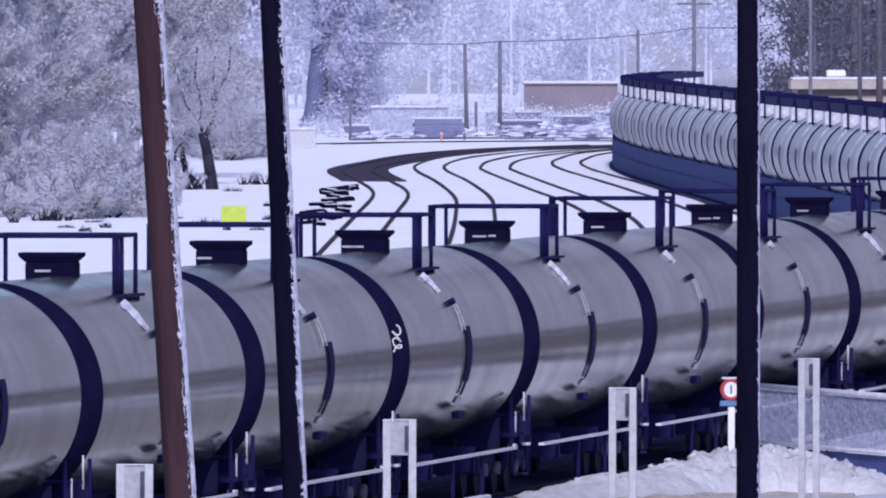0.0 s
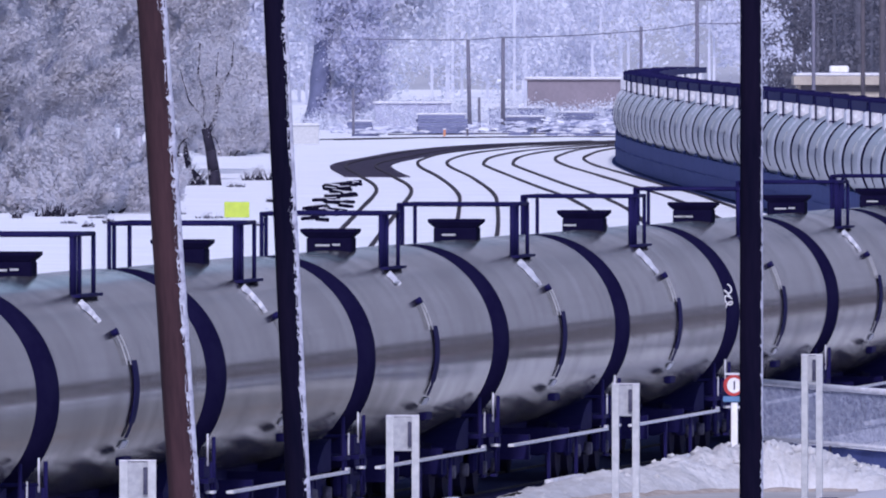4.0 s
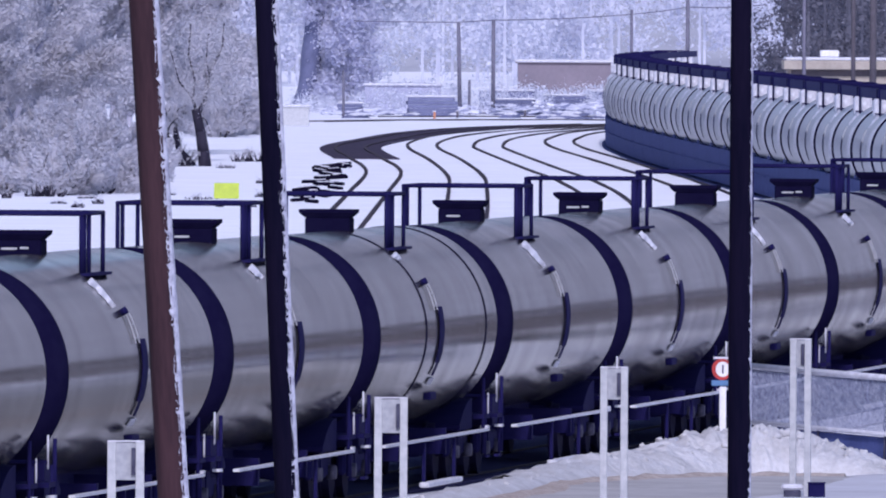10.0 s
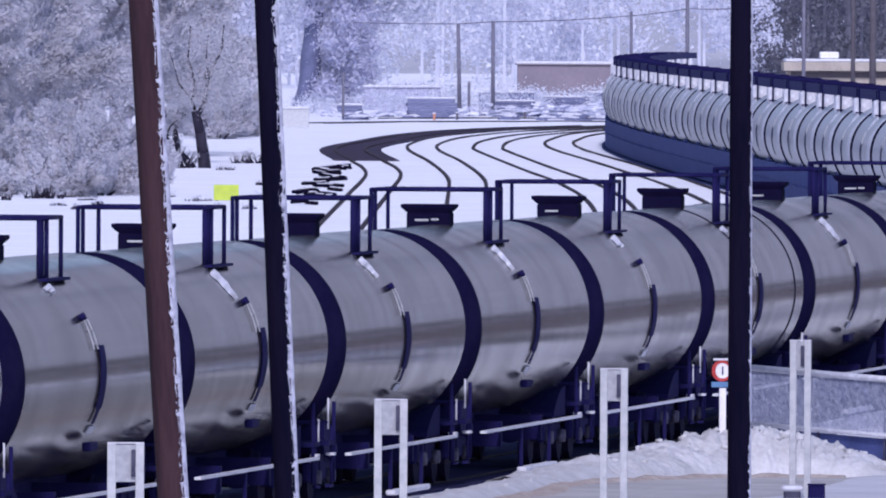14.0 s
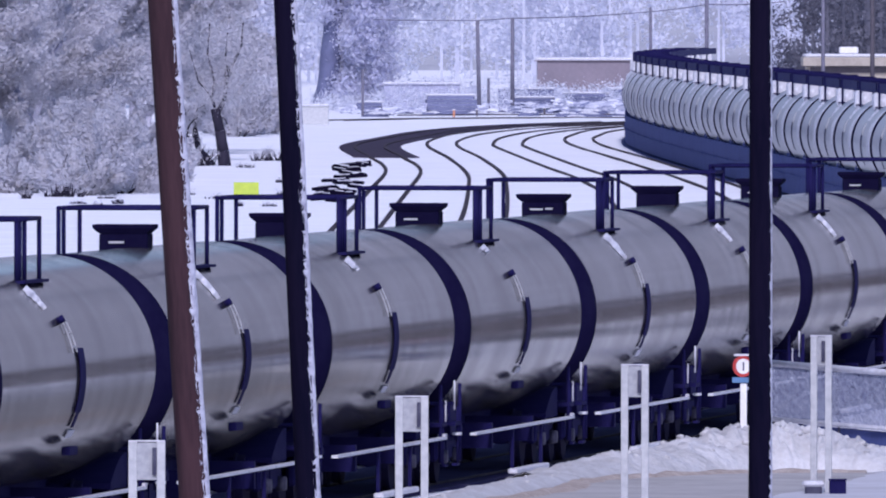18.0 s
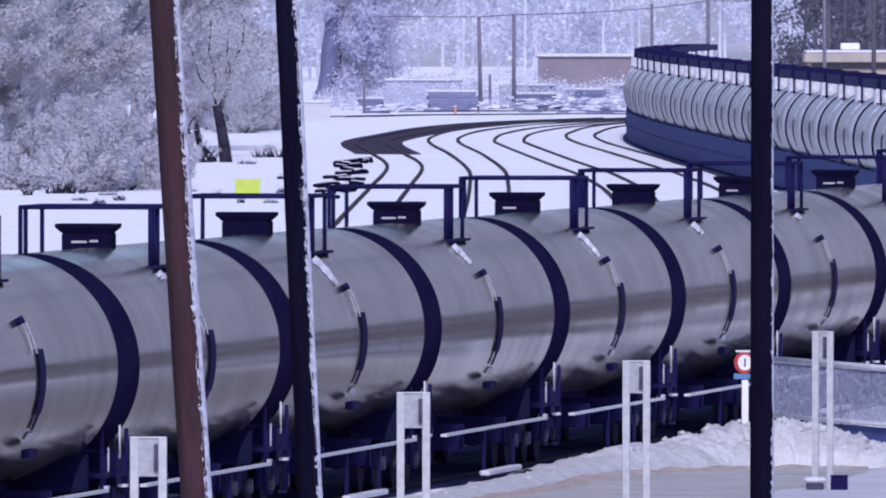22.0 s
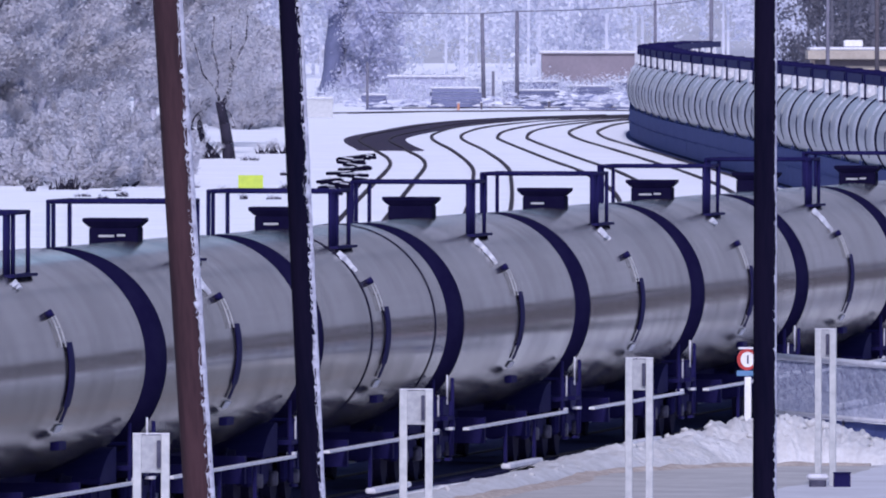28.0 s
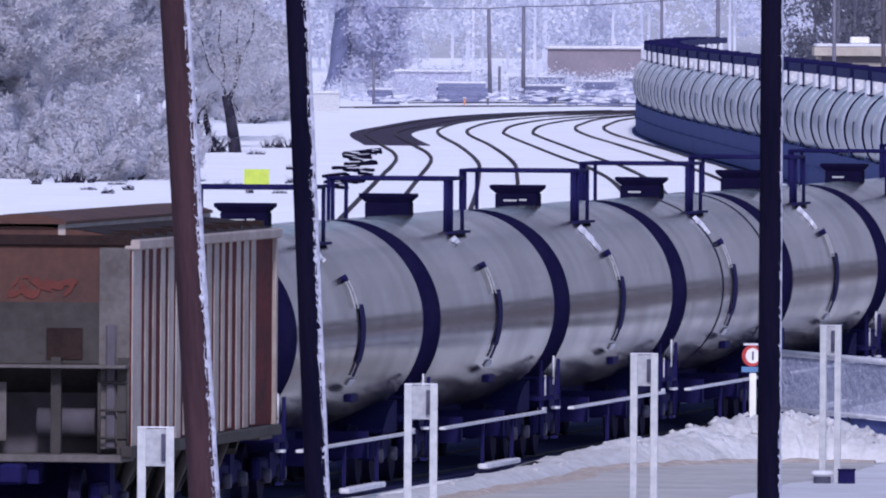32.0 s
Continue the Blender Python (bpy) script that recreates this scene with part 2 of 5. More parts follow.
WALKWAY = mat("dark_blue_walkway", (0.020, 0.022, 0.085), 0.9, color2=(0.03, 0.034, 0.11), scale=1.5, spec=0.1)
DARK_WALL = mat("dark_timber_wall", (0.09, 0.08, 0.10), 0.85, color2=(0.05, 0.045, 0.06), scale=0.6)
TAN = mat("tan_siding", (0.37, 0.33, 0.285), 0.8, color2=(0.27, 0.24, 0.21), scale=0.8)


# ---- mesh helpers ----
def box(bm, x0, x1, y0, y1, z0, z1, bevel=0.0):
    vs = [bm.verts.new((x, y, z)) for x in (x0, x1) for y in (y0, y1) for z in (z0, z1)]
    fs = [(0, 1, 3, 2), (4, 6, 7, 5), (0, 4, 5, 1), (2, 3, 7, 6), (0, 2, 6, 4), (1, 5, 7, 3)]
    made = [bm.faces.new([vs[i] for i in f]) for f in fs]
    if bevel:
        edges = list({e for f in made for e in f.edges})
        bmesh.ops.bevel(bm, geom=edges, offset=bevel, segments=1, affect="EDGES")
    return bm


def tube(bm, p, q, r, r2=None, seg=8):
    """A closed round bar from p to q."""
    p, q = Vector(p), Vector(q)
    d = (q - p).normalized()
    a = d.orthogonal().normalized()
    b = d.cross(a)
    r2 = r if r2 is None else r2
    ring1 = [bm.verts.new(p + (a * math.cos(i * math.tau / seg) + b * math.sin(i * math.tau / seg)) * r) for i in range(seg)]
    ring2 = [bm.verts.new(q + (a * math.cos(i * math.tau / seg) + b * math.sin(i * math.tau / seg)) * r2) for i in range(seg)]
    for i in range(seg):
        f = bm.faces.new((ring1[i], ring1[(i + 1) % seg], ring2[(i + 1) % seg], ring2[i]))
        f.smooth = True
    bm.faces.new(ring1[::-1])
    bm.faces.new(ring2)
    return bm


def lathe_y(bm, profile, z, seg=64, x=0.0):
    """A body of revolution about the line along y at height z; profile of (y, radius)."""
    rings = []
    for y, r in profile:
        if r < 1e-6:
            rings.append([bm.verts.new((x, y, z))])
        else:
            rings.append([bm.verts.new((x + r * math.sin(i * math.tau / seg), y, z + r * math.cos(i * math.tau / seg))) for i in range(seg)])
    for a, b in zip(rings, rings[1:]):
        for i in range(seg):
            j = (i + 1) % seg
            vs = [a[i % len(a)], a[j % len(a)], b[j % len(b)], b[i % len(b)]]
            vs = list(dict.fromkeys(vs))
            if len(vs) > 2:
                f = bm.faces.new(vs)
                f.smooth = True
    return bm


def lathe_x(bm, profile, y, z, seg=28):
    rings = []
    for x, r in profile:
        rings.append([bm.verts.new((x, y + r * math.sin(i * math.tau / seg), z + r * math.cos(i * math.tau / seg))) for i in range(seg)])
    for a, b in zip(rings, rings[1:]):
        for i in range(seg):
            j = (i + 1) % seg
            bm.faces.new((a[i], a[j], b[j], b[i]))
    bm.faces.new(rings[0])
    bm.faces.new(rings[-1][::-1])
    return bm


def mesh_of(name, bm, material, normals=True):
    if normals:
        bmesh.ops.recalc_face_normals(bm, faces=bm.faces)
    me = bpy.data.meshes.new(name)
    bm.to_mesh(me)
    bm.free()
    me.materials.append(material)
    return me


def part(name, bm, material, parent=None, label=""):
    me = bm if isinstance(bm, bpy.types.Mesh) else mesh_of(name, bm, material)
    ob = new(name, me)
    if parent is not None:
        ob.parent = parent
    return tagged(ob, label) if label else ob


def B():
    return bmesh.new()


def numpy_mesh(name, verts, faces, material):
    """A mesh from computed arrays: verts (n, 3), faces (m, k)."""
    me = bpy.data.meshes.new(name)
    me.from_pydata(verts.tolist(), [], faces.tolist())
    me.materials.append(material)
    return me


# ---- the line and the ground ----
HEADING = math.atan2(2.065, 17.98)
TURN = -math.degrees(HEADING)
CAR = 18.1  # over the couplers


def bed(y):
    """Height of the rails of the main line at y: a slight downhill grade."""
    return -0.036 - 0.0009 * (min(max(y, 240), 440) - 300)


def line(s):
    """The main line at s car lengths from its mark."""
    y = 299.7 + 17.98 * s
    return -6.26 + 2.065 * s, y, bed(y)


def off_line(x, y):
    """Signed distance of a place to the right of the main line."""
    return (x - (-6.26 + 2.065 * (y - 299.7) / 17.98)) * math.cos(HEADING)


def ground_z(x, y):
    d = off_line(x, y)
    w = 1.0 if d > -7 else max(0.0, 1 - (-7 - d) / 9)
    return bed(y) * w


def sheet(name, xs, ys, lift, material, rough=0.0):
    bm = B()
    grid = [[bm.verts.new((x, y, ground_z(x, y) + lift + (noise.noise((x * 0.35, y * 0.12, 3.1)) * rough if rough else 0))) for x in xs] for y in ys]
    for a, b in zip(grid, grid[1:]):
        for i in range(len(xs) - 1):
            bm.faces.new((a[i], a[i + 1], b[i + 1], b[i])).smooth = True
    return part(name, bm, material)


def steps(*ranges):
    out = []
    for a, b, n in ranges:
        out += [a + (b - a) * i / n for i in range(n)]
    return out + [ranges[-1][1]]


ground = sheet("ground", steps((-2600, -120, 8), (-120, -30, 12), (-30, 30, 40), (30, 120, 16), (120, 2600, 8)),
               steps((-900, 180, 8), (180, 460, 70), (460, 1500, 40), (1500, 4600, 10)), -0.07, SNOW, 0.04)
tagged(ground, "snow-covered level ground of a railway yard", "ground", kind="structure")


def strip_mesh(path, half, z0, z1, material, name, offset=0.0):
    """A long bar of rectangular section along a plan path of (x, y, z)."""
    bm = B()
    last = None
    for i, (x, y, z) in enumerate(path):
        a, b = path[max(0, i - 1)], path[min(len(path) - 1, i + 1)]
        d = Vector((b[0] - a[0], b[1] - a[1])).normalized()
        nx, ny = d.y, -d.x
        ring = [bm.verts.new((x + nx * (offset + s * half), y + ny * (offset + s * half), z + h)) for s, h in ((-1, z0), (-1, z1), (1, z1), (1, z0))]
        if last:
            for k in range(4):
                bm.faces.new((last[k], last[(k + 1) % 4], ring[(k + 1) % 4], ring[k]))
        else:
            bm.faces.new(ring)
        last = ring
    bm.faces.new(last[::-1])
    return mesh_of(name, bm, material)


def smooth_path(points, n=14):
    """A smooth plan curve through a few places."""
    out = []
    P = [points[0]] + list(points) + [points[-1]]
    for i in range(1, len(P) - 2):
        p0, p1, p2, p3 = [Vector(p) for p in P[i - 1:i + 3]]
        for k in range(n):
            t = k / n
            out.append(0.5 * (2 * p1 + (p2 - p0) * t + (2 * p0 - 5 * p1 + 4 * p2 - p3) * t * t + (3 * p1 - p0 - 3 * p2 + p3) * t ** 3))
    out.append(Vector(points[-1]))
    return [(p.x, p.y, 0.0) for p in out]


# ---- main track ----
def main_track():
    track = tagged(new("railway_track"), "main line with dark rails on ballast under the train", "railway track", kind="structure")
    path = [line(s) for s in steps((-23, 30, 80))]
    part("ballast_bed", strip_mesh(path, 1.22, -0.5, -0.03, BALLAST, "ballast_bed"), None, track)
    # added strip: gaps under the train show its dark colour, as if shaded
    part("cinder_path", strip_mesh(path, 2.2, -0.5, -0.045, BALLAST, "cinder_path", -3.4), None, track, "added dark strip that keeps the gaps under the cars dark")
    for side in (-0.755, 0.755):
        part("rail", strip_mesh(path, 0.036, -0.18, 0.0, RAIL, "rail", side), None, track)


main_track()

YARD = [
    [(-3.9, 560), (-3.2, 727), (-2.57, 865), (-2.25, 943), (-2.55, 991), (-3.25, 1036), (-4.3, 1115), (-2.7, 1180), (-0.6, 1240), (3.0, 1290), (9.5, 1330)],
    [(0.2, 600), (1.0, 760), (1.28, 876), (1.23, 943), (0.42, 1032), (-0.6, 1108), (-0.5, 1158), (1.1, 1221), (5.2, 1280), (11, 1325)],
    [(5.6, 640), (6.5, 800), (5.97, 903), (4.6, 987), (2.9, 1098), (2.7, 1132), (3.3, 1182), (5.3, 1236), (9.5, 1290), (14, 1320)],
    [(11, 680), (10.8, 850), (8.66, 1004), (6.95, 1102), (6.5, 1158), (7.1, 1201), (8.7, 1252), (13, 1310)],
]
FAR_TRACKS = [
    [(-7.5, 1342), (-2, 1362), (4, 1372), (12, 1378)],
    [(-3.0, 1400), (2, 1408), (8, 1412), (14, 1414)],
]
PARKED = [(18.6, 600), (16.7, 690), (14.6, 808), (11.4, 991), (10.35, 1080), (10.2, 1140), (11.1, 1200), (14.0, 1270), (19.4, 1330)]


def yard_tracks():
    for pts in YARD + FAR_TRACKS + [PARKED]:
        path = smooth_path(pts)
        track = tagged(new("yard_track"), "curving yard track with dark rails showing through snow", "railway track",
                       "yard tracks", "structure")
        for side in (-0.755, 0.755):
            part("rail", strip_mesh(path, 0.075, -0.16, 0.0, RAIL, "rail", side), None, track)
    beds = smooth_path(YARD[0][5:])
    # this ballast strip also stands in for the parked cars' shadow
    shade = part("ballast_bed", strip_mesh(smooth_path(PARKED), 1.6, -0.3, -0.035, HAZE_BLUE, "ballast_bed"), None)
    tagged(shade, "ballast strip with the parked tank cars' shadow in its colour", "ballast", kind="structure")
    bed_ob = part("exposed_ballast", strip_mesh(beds, 1.55, -0.3, -0.04, SOIL, "exposed_ballast"), None)
    tagged(bed_ob, "dark bare ballast round a curving yard track", "ballast", kind="structure")


yard_tracks()


# ---- tank cars ----
R, ZC, NEAR, FAR = 1.55, 2.45, 7.6, 8.15  # the shell runs from -NEAR to FAR


def head_profile(e):
    prof = []
    for i in range(9):
        a = i / 8 * math.pi / 2
        prof.append((e * ((FAR if e > 0 else NEAR) + 0.62 * math.cos(a)), R * math.sin(a)))
    return prof


def shell_arc(y, a0, a1, r, half_w, thick, seg=10):
    """A strap on the shell, from angle a0 to a1 (degrees from the top, to the near side)."""
    bm = B()
    last = None
    for i in range(seg + 1):
        a = radians(a0 + (a1 - a0) * i / seg)
        ring = [bm.verts.new((math.sin(a) * q, y + w, ZC + math.cos(a) * q)) for w, q in ((-half_w, r), (-half_w, r + thick), (half_w, r + thick), (half_w, r))]
        if last:
            for k in range(4):
                bm.faces.new((last[k], last[(k + 1) % 4], ring[(k + 1) % 4], ring[k]))
        else:
            bm.faces.new(ring)
        last = ring
    bm.faces.new(last[::-1])
    return bm


def rime_tongue(seed=1.0, reach=19.0, wide=1.0):
    """A ragged tongue of rime that runs down the shell from the platform."""
    bm, last = B(), None
    for i in range(25):
        f = i / 24
        a = radians(40 + reach * f)
        half = wide * (0.42 - 0.24 * f) * (1 + 0.9 * noise.noise((f * 5, 3.0, seed))) * min(1.0, 4.5 * (1.02 - f)) * min(1.0, 0.35 + 6 * f)
        y = -1.48 + 0.16 * f * reach / 19 + 0.05 * noise.noise((f * 4, 8.0, seed + 1))
        ring = []
        for k in range(5):
            w = -1 + k / 2
            q = R + 0.006 + (0.075 - 0.02 * f) * (1 - w * w) * (1 + 0.2 * noise.noise((f * 5, k * 0.9, seed + 4)))
            ring.append(bm.verts.new((math.sin(a) * q, y + w * half, ZC + math.cos(a) * q)))
        if last:
            for k in range(4):
                bm.faces.new((last[k], last[k + 1], ring[k + 1], ring[k])).smooth = True
        last = ring
    return bm


def tank_car(name, shell_mat, label, full=True):
    under = FRAME if full else HAZE_BLUE
    car = tagged(new(name), label, "tank car", "tank cars", "")
    part("shell", lathe_y(B(), [(-NEAR, R), (0, R), (FAR, R)], ZC, 128), shell_mat, car, "glossy jacket that mirrors sky and snow")
    for e in (-1, 1):
        part("tank_head", lathe_y(B(), head_profile(e), ZC, 72), HEAD, car, "dull black domed head")
    # hatch housing with a flared lid
    bm = B()
    box(bm, -0.44, 0.26, -0.30, 0.30, ZC + R - 0.2, ZC + R + 0.20, 0.02)
    hatch = part("valve_housing", bm, BAND, car, "black valve housing")
    bm = B()
    vs1 = [bm.verts.new((x, y, ZC + R + 0.20)) for x, y in ((-0.44, -0.30), (0.24, -0.30), (0.24, 0.30), (-0.44, 0.30))]
    vs2 = [bm.verts.new((x, y, ZC + R + 0.28)) for x, y in ((-0.53, -0.34), (0.33, -0.34), (0.33, 0.34), (-0.53, 0.34))]
    vs3 = [bm.verts.new((v.co.x, v.co.y, ZC + R + 0.33)) for v in vs2]
    for a, b in ((vs1, vs2), (vs2, vs3)):
        for i in range(4):
            bm.faces.new((a[i], a[(i + 1) % 4], b[(i + 1) % 4], b[i]))
    bm.faces.new(vs3)
    bm.faces.new(vs1[::-1])
    part("lid", bm, BAND, hatch, "flared black lid")
    # safety railing
    top = ZC + R + 0.57
    for x in (-0.98, 0.86):
        foot = ZC + math.sqrt(R * R - x * x) - 0.03
        for y in ((-1.15, -0.85, -0.35, 1.15) if x > 0 else (-1.15, -0.6, 1.15)):
            part("railing_post", tube(B(), (x, y, foot), (x, y, top), 0.032), FRAME, car)
        part("side_rail", tube(B(), (x, -1.2, top), (x, 1.2, top), 0.03), FRAME, car)
        z = ZC + math.sqrt(R * R - 0.96)
        part("platform", box(B(), *sorted((x * 0.62, x * 1.15)), -1.2, 1.2, z + 0.06, z + 0.10), FRAME, car, "black grating platform")
    for y in (-1.15, 1.15):
        part("cross_rail", tube(B(), (-1.0, y, top), (0.88, y, top), 0.03), FRAME, car)
    # ladders down both sides: rimed above, a solid black guard below
    for side in (1, -1):
        def arc(name, material, lab, *args):
            bm = shell_arc(*args)
            if side < 0:
                bmesh.ops.scale(bm, verts=bm.verts, vec=(-1, 1, 1))
            part(name, bm, material, car, lab)
        for y in (-0.2, 0.2):
            arc("ladder_rail", PLATE, "thin frosted ladder rail", y - 0.3, 62, 78, R + 0.02, 0.012, 0.02)
        for i in range(3 if full else 0):
            a = radians(61 + i * 7) * side
            p = Vector((math.sin(a) * (R + 0.03), -0.3, ZC + math.cos(a) * (R + 0.03)))
            part("rung", tube(B(), p + Vector((0, -0.2, 0)), p + Vector((0, 0.2, 0)), 0.006, seg=6), PLATE, car)
        arc("ladder_guard", FRAME, "black ladder guard", 0.3, 76, 108, R + 0.02, 0.26, 0.015)
        arc("ladder_guard_tip", FRAME, "", 0.3, 108, 116, R + 0.02, 0.12, 0.015)
        tongue = rime_tongue()
        if side < 0:
            bmesh.ops.scale(tongue, verts=tongue.verts, vec=(-1, 1, 1))
        part("rime_crust", tongue, FROST, car, "rime frozen below the platform")
        a = radians(61) * side
        p = Vector((math.sin(a) * R, -0.7, ZC + math.cos(a) * R))
        if full:
            part("standoff", tube(B(), p, p + Vector((math.sin(a) * 0.10, 0, math.cos(a) * 0.10)), 0.052), FRAME, car)
        if full:
            arc("small_placard", FROST, "small pale placard", 0.5, 118, 122, R + 0.01, 0.3, 0.02)
        part("placard_holder", box(B(), *sorted((side * 1.30, side * 1.42)), 0.1, 0.9, 1.38, 1.5, 0.01), FRAME, car)
        # the line of light that the near sills catch is put into their colour
        part("side_sill", box(B(), *sorted((side * 1.38, side * 1.48)), -6.3, 7.8, 0.76, 0.80), FROST if full else under, car, "side sill with its bright lit line in the colour" if full else "")
        if full:
            # added bar: stands in for the bright gap low between the trucks
            part("snow_ledge", box(B(), *sorted((side * 1.40, side * 1.56)), -1.2, 3.4, 0.05, 0.13, 0.02), FROST, car, "added pale bar for the bright gap between the trucks")
        if not full:
            part("snow_drift", box(B(), *sorted((side * 0.55, side * 1.15)), -0.9, 0.9, ZC + 1.15, ZC + R + 0.24, 0.08), FROST, car, "snow heaped on the platform")
            arc("frost_band", FROST, "pale band along the jacket's end", -6.9, 22, 96, R + 0.004, 0.8, 0.006)
            arc("frost_drip", FROST, "pale streak down the jacket's end", -7.15, 96, 121, R + 0.004, 0.42, 0.006)
            arc("frost_drip", FROST, "pale streak down the jacket's end", -5.2, 60, 108, R + 0.004, 0.22, 0.006)
            part("walkway_panel", box(B(), *sorted((side * 0.9, side * 0.97)), -9.02, 9.02, ZC + R + 0.22, ZC + R + 0.56), WALKWAY, car, "dark walkway panel")
            # one solid block stands in for running gear and the shade round it
            part("underside_gear", box(B(), *sorted((side * 0.4, side * 1.42)), -9.02, 9.02, 0.05, 1.45), under, car, "dark block for the gear and shade under the tank")
            continue
        # hangers for the added pale bar
        part("pipe_hanger", box(B(), *sorted((side * 1.42, side * 1.47)), -1.0, -0.9, 0.08, 0.8), FRAME, car)
        part("pipe_hanger", box(B(), *sorted((side * 1.42, side * 1.47)), 3.1, 3.2, 0.08, 0.8), FRAME, car)
        part("cross_bearer", box(B(), *sorted((side * 0.2, side * 1.4)), -3.5, -3.3, 0.5, 0.9), FRAME, car)
        part("cross_bearer", box(B(), *sorted((side * 0.2, side * 1.4)), 2.3, 2.5, 0.5, 0.9), FRAME, car)
    part("bottom_outlet", tube(B(), (0, 0, 0.45), (0, 0, 1.0), 0.22, seg=16), FRAME, car)
    part("brake_reservoir", tube(B(), (0.75, 3.4, 0.62), (0.75, 4.7, 0.62), 0.2, seg=14), FRAME, car)
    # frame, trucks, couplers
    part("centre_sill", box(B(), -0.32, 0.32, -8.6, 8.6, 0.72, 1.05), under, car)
    for e in (-1, 1):
        y = e * 6.9
        bm, last = B(), None
        for i in range(9):
            f = i / 8
            yy, zt = e * (7.6 - 1.7 * f), 1.28 - 0.4 * f ** 2
            row = [bm.verts.new((x, yy, z)) for x, z in ((-1.22, 0.8), (-1.22, zt), (1.22, zt), (1.22, 0.8))]
            if last:
                for k in range(4):
                    bm.faces.new((last[k], last[(k + 1) % 4], row[(k + 1) % 4], row[k]))
            else:
                bm.faces.new(row)
            last = row
        bm.faces.new(last[::-1])
        part("saddle", bm, under, car)
        part("end_platform", box(B(), -1.4, 1.4, *sorted((e * 7.7, e * 8.5)), 0.95, 1.02), under, car)
        for x in (-1.38, 1.38):
            part("grab_iron", tube(B(), (x, e * 8.45, 1.2 if e < 0 else 0.95), (x, e * 8.45, 1.66 if e < 0 else 1.35), 0.014), FROST if full else under, car, "rimed grab iron" if full else "")
            part("end_ladder_stile", tube(B(), (x, e * 8.05, 0.35), (x, e * 8.05, 1.25), 0.022), under, car)
            part("grab_bracket", box(B(), x - 0.06, x + 0.06, e * 8.05 - 0.15, e * 8.05 + 0.1, 0.80, 0.84), FROST if full else under, car, "rimed bracket" if full else "")
            part("step", box(B(), x - 0.04, x + 0.04, e * 8.25 - 0.2, e * 8.25 + 0.2, 0.33, 0.37), under, car)
            part("corner_post", tube(B(), (x, e * 7.75, 0.4), (x, e * 7.75, 1.6), 0.03), under, car)
        part("end_rail", tube(B(), (-1.38, e * 8.45, 1.3), (1.38, e * 8.45, 1.3), 0.022), FRAME, car)
        for x in (-0.5, 0.5):
            part("brake_hose", tube(B(), (x, e * 8.5, 0.85), (x * 0.6, e * 8.95, 0.35), 0.03), FRAME, car)
        part("coupler", box(B(), -0.16, 0.16, *sorted((e * 8.5, e * 9.04)), 0.72, 1.0, 0.04), under, car)
        for x in (-1.0, 1.0):
            bm = box(B(), x - 0.08, x + 0.08, y - 1.25, y + 1.25, 0.38, 0.72, 0.05)
            part("truck_side_frame", bm, under, car)
        part("bolster", box(B(), -1.1, 1.1, y - 0.22, y + 0.22, 0.42, 0.78), under, car)
        for w in (-0.89, 0.89):
            axle = part("axle", tube(B(), (-1.05, y + w, 0.46), (1.05, y + w, 0.46), 0.075), WHEEL if full else under, car)
            for x in (-0.755, 0.755):
                s = 1 if x > 0 else -1
                bm = lathe_x(B(), [(x - s * 0.09, 0.485), (x - s * 0.05, 0.485), (x - s * 0.045, 0.46), (x + s * 0.07, 0.455)], y + w, 0.46)
                part("wheel", bm, WHEEL if full else under, axle)
                if not full:
                    continue
                part("bearing_cap", tube(B(), (s * 1.06, y + w, 0.46), (s * 1.2, y + w, 0.46), 0.12, 0.10, 14), GREY_CAP, axle, "grey bearing cap")
    return car


TRAIN = []  # things and their place on the line at the start, in car lengths
first = tank_car("tank_car", TANK, "glossy black tank car with railed hatch in a moving train")
STRAP = [mesh_of("jacket_strap", shell_arc(y, -150, 150, R, 0.045, 0.012, 60), BAND) for y in (-1.6, 6.6)]
MARK = [mesh_of("stencil_bar", box(B(), x0, x1, -0.308, -0.3, z, z + 0.03), GALV) for x0, x1, z in
        ((-0.30, -0.08, ZC + R + 0.06), (-0.04, 0.08, ZC + R + 0.07))]


def crust_pair(*shape):
    """The same tongue of rime for the near and for the far side of a car."""
    near, far = rime_tongue(*shape), rime_tongue(*shape)
    bmesh.ops.scale(far, verts=far.verts, vec=(-1, 1, 1))
    return mesh_of("rime_crust", near, FROST), mesh_of("rime_crust", far, FROST)


CRUSTS = [crust_pair(*shape) for shape in ((1, 19, 0.9), (2, 9, 0.75), (3, 14, 0.55), (4, 5, 0.9), (5, 18, 0.45))]


def scrawl():
    """A looping chalk-white scrawl on a tank head."""
    bm, last = B(), None
    for i in range(46):
        a = i / 45
        x = 1.36 + 0.06 * math.sin(a * 17) + 0.03 * a
        z = ZC + 0.46 - 0.34 * a + 0.05 * math.cos(a * 21)
        rr = min(0.999, math.hypot(x, z - ZC) / R)
        here = Vector((x, -NEAR - 0.62 * math.sqrt(1 - rr * rr) - 0.012, z))
        if last is not None:
            tube(bm, last, here, 0.014, seg=5)
        last = here
    return bm


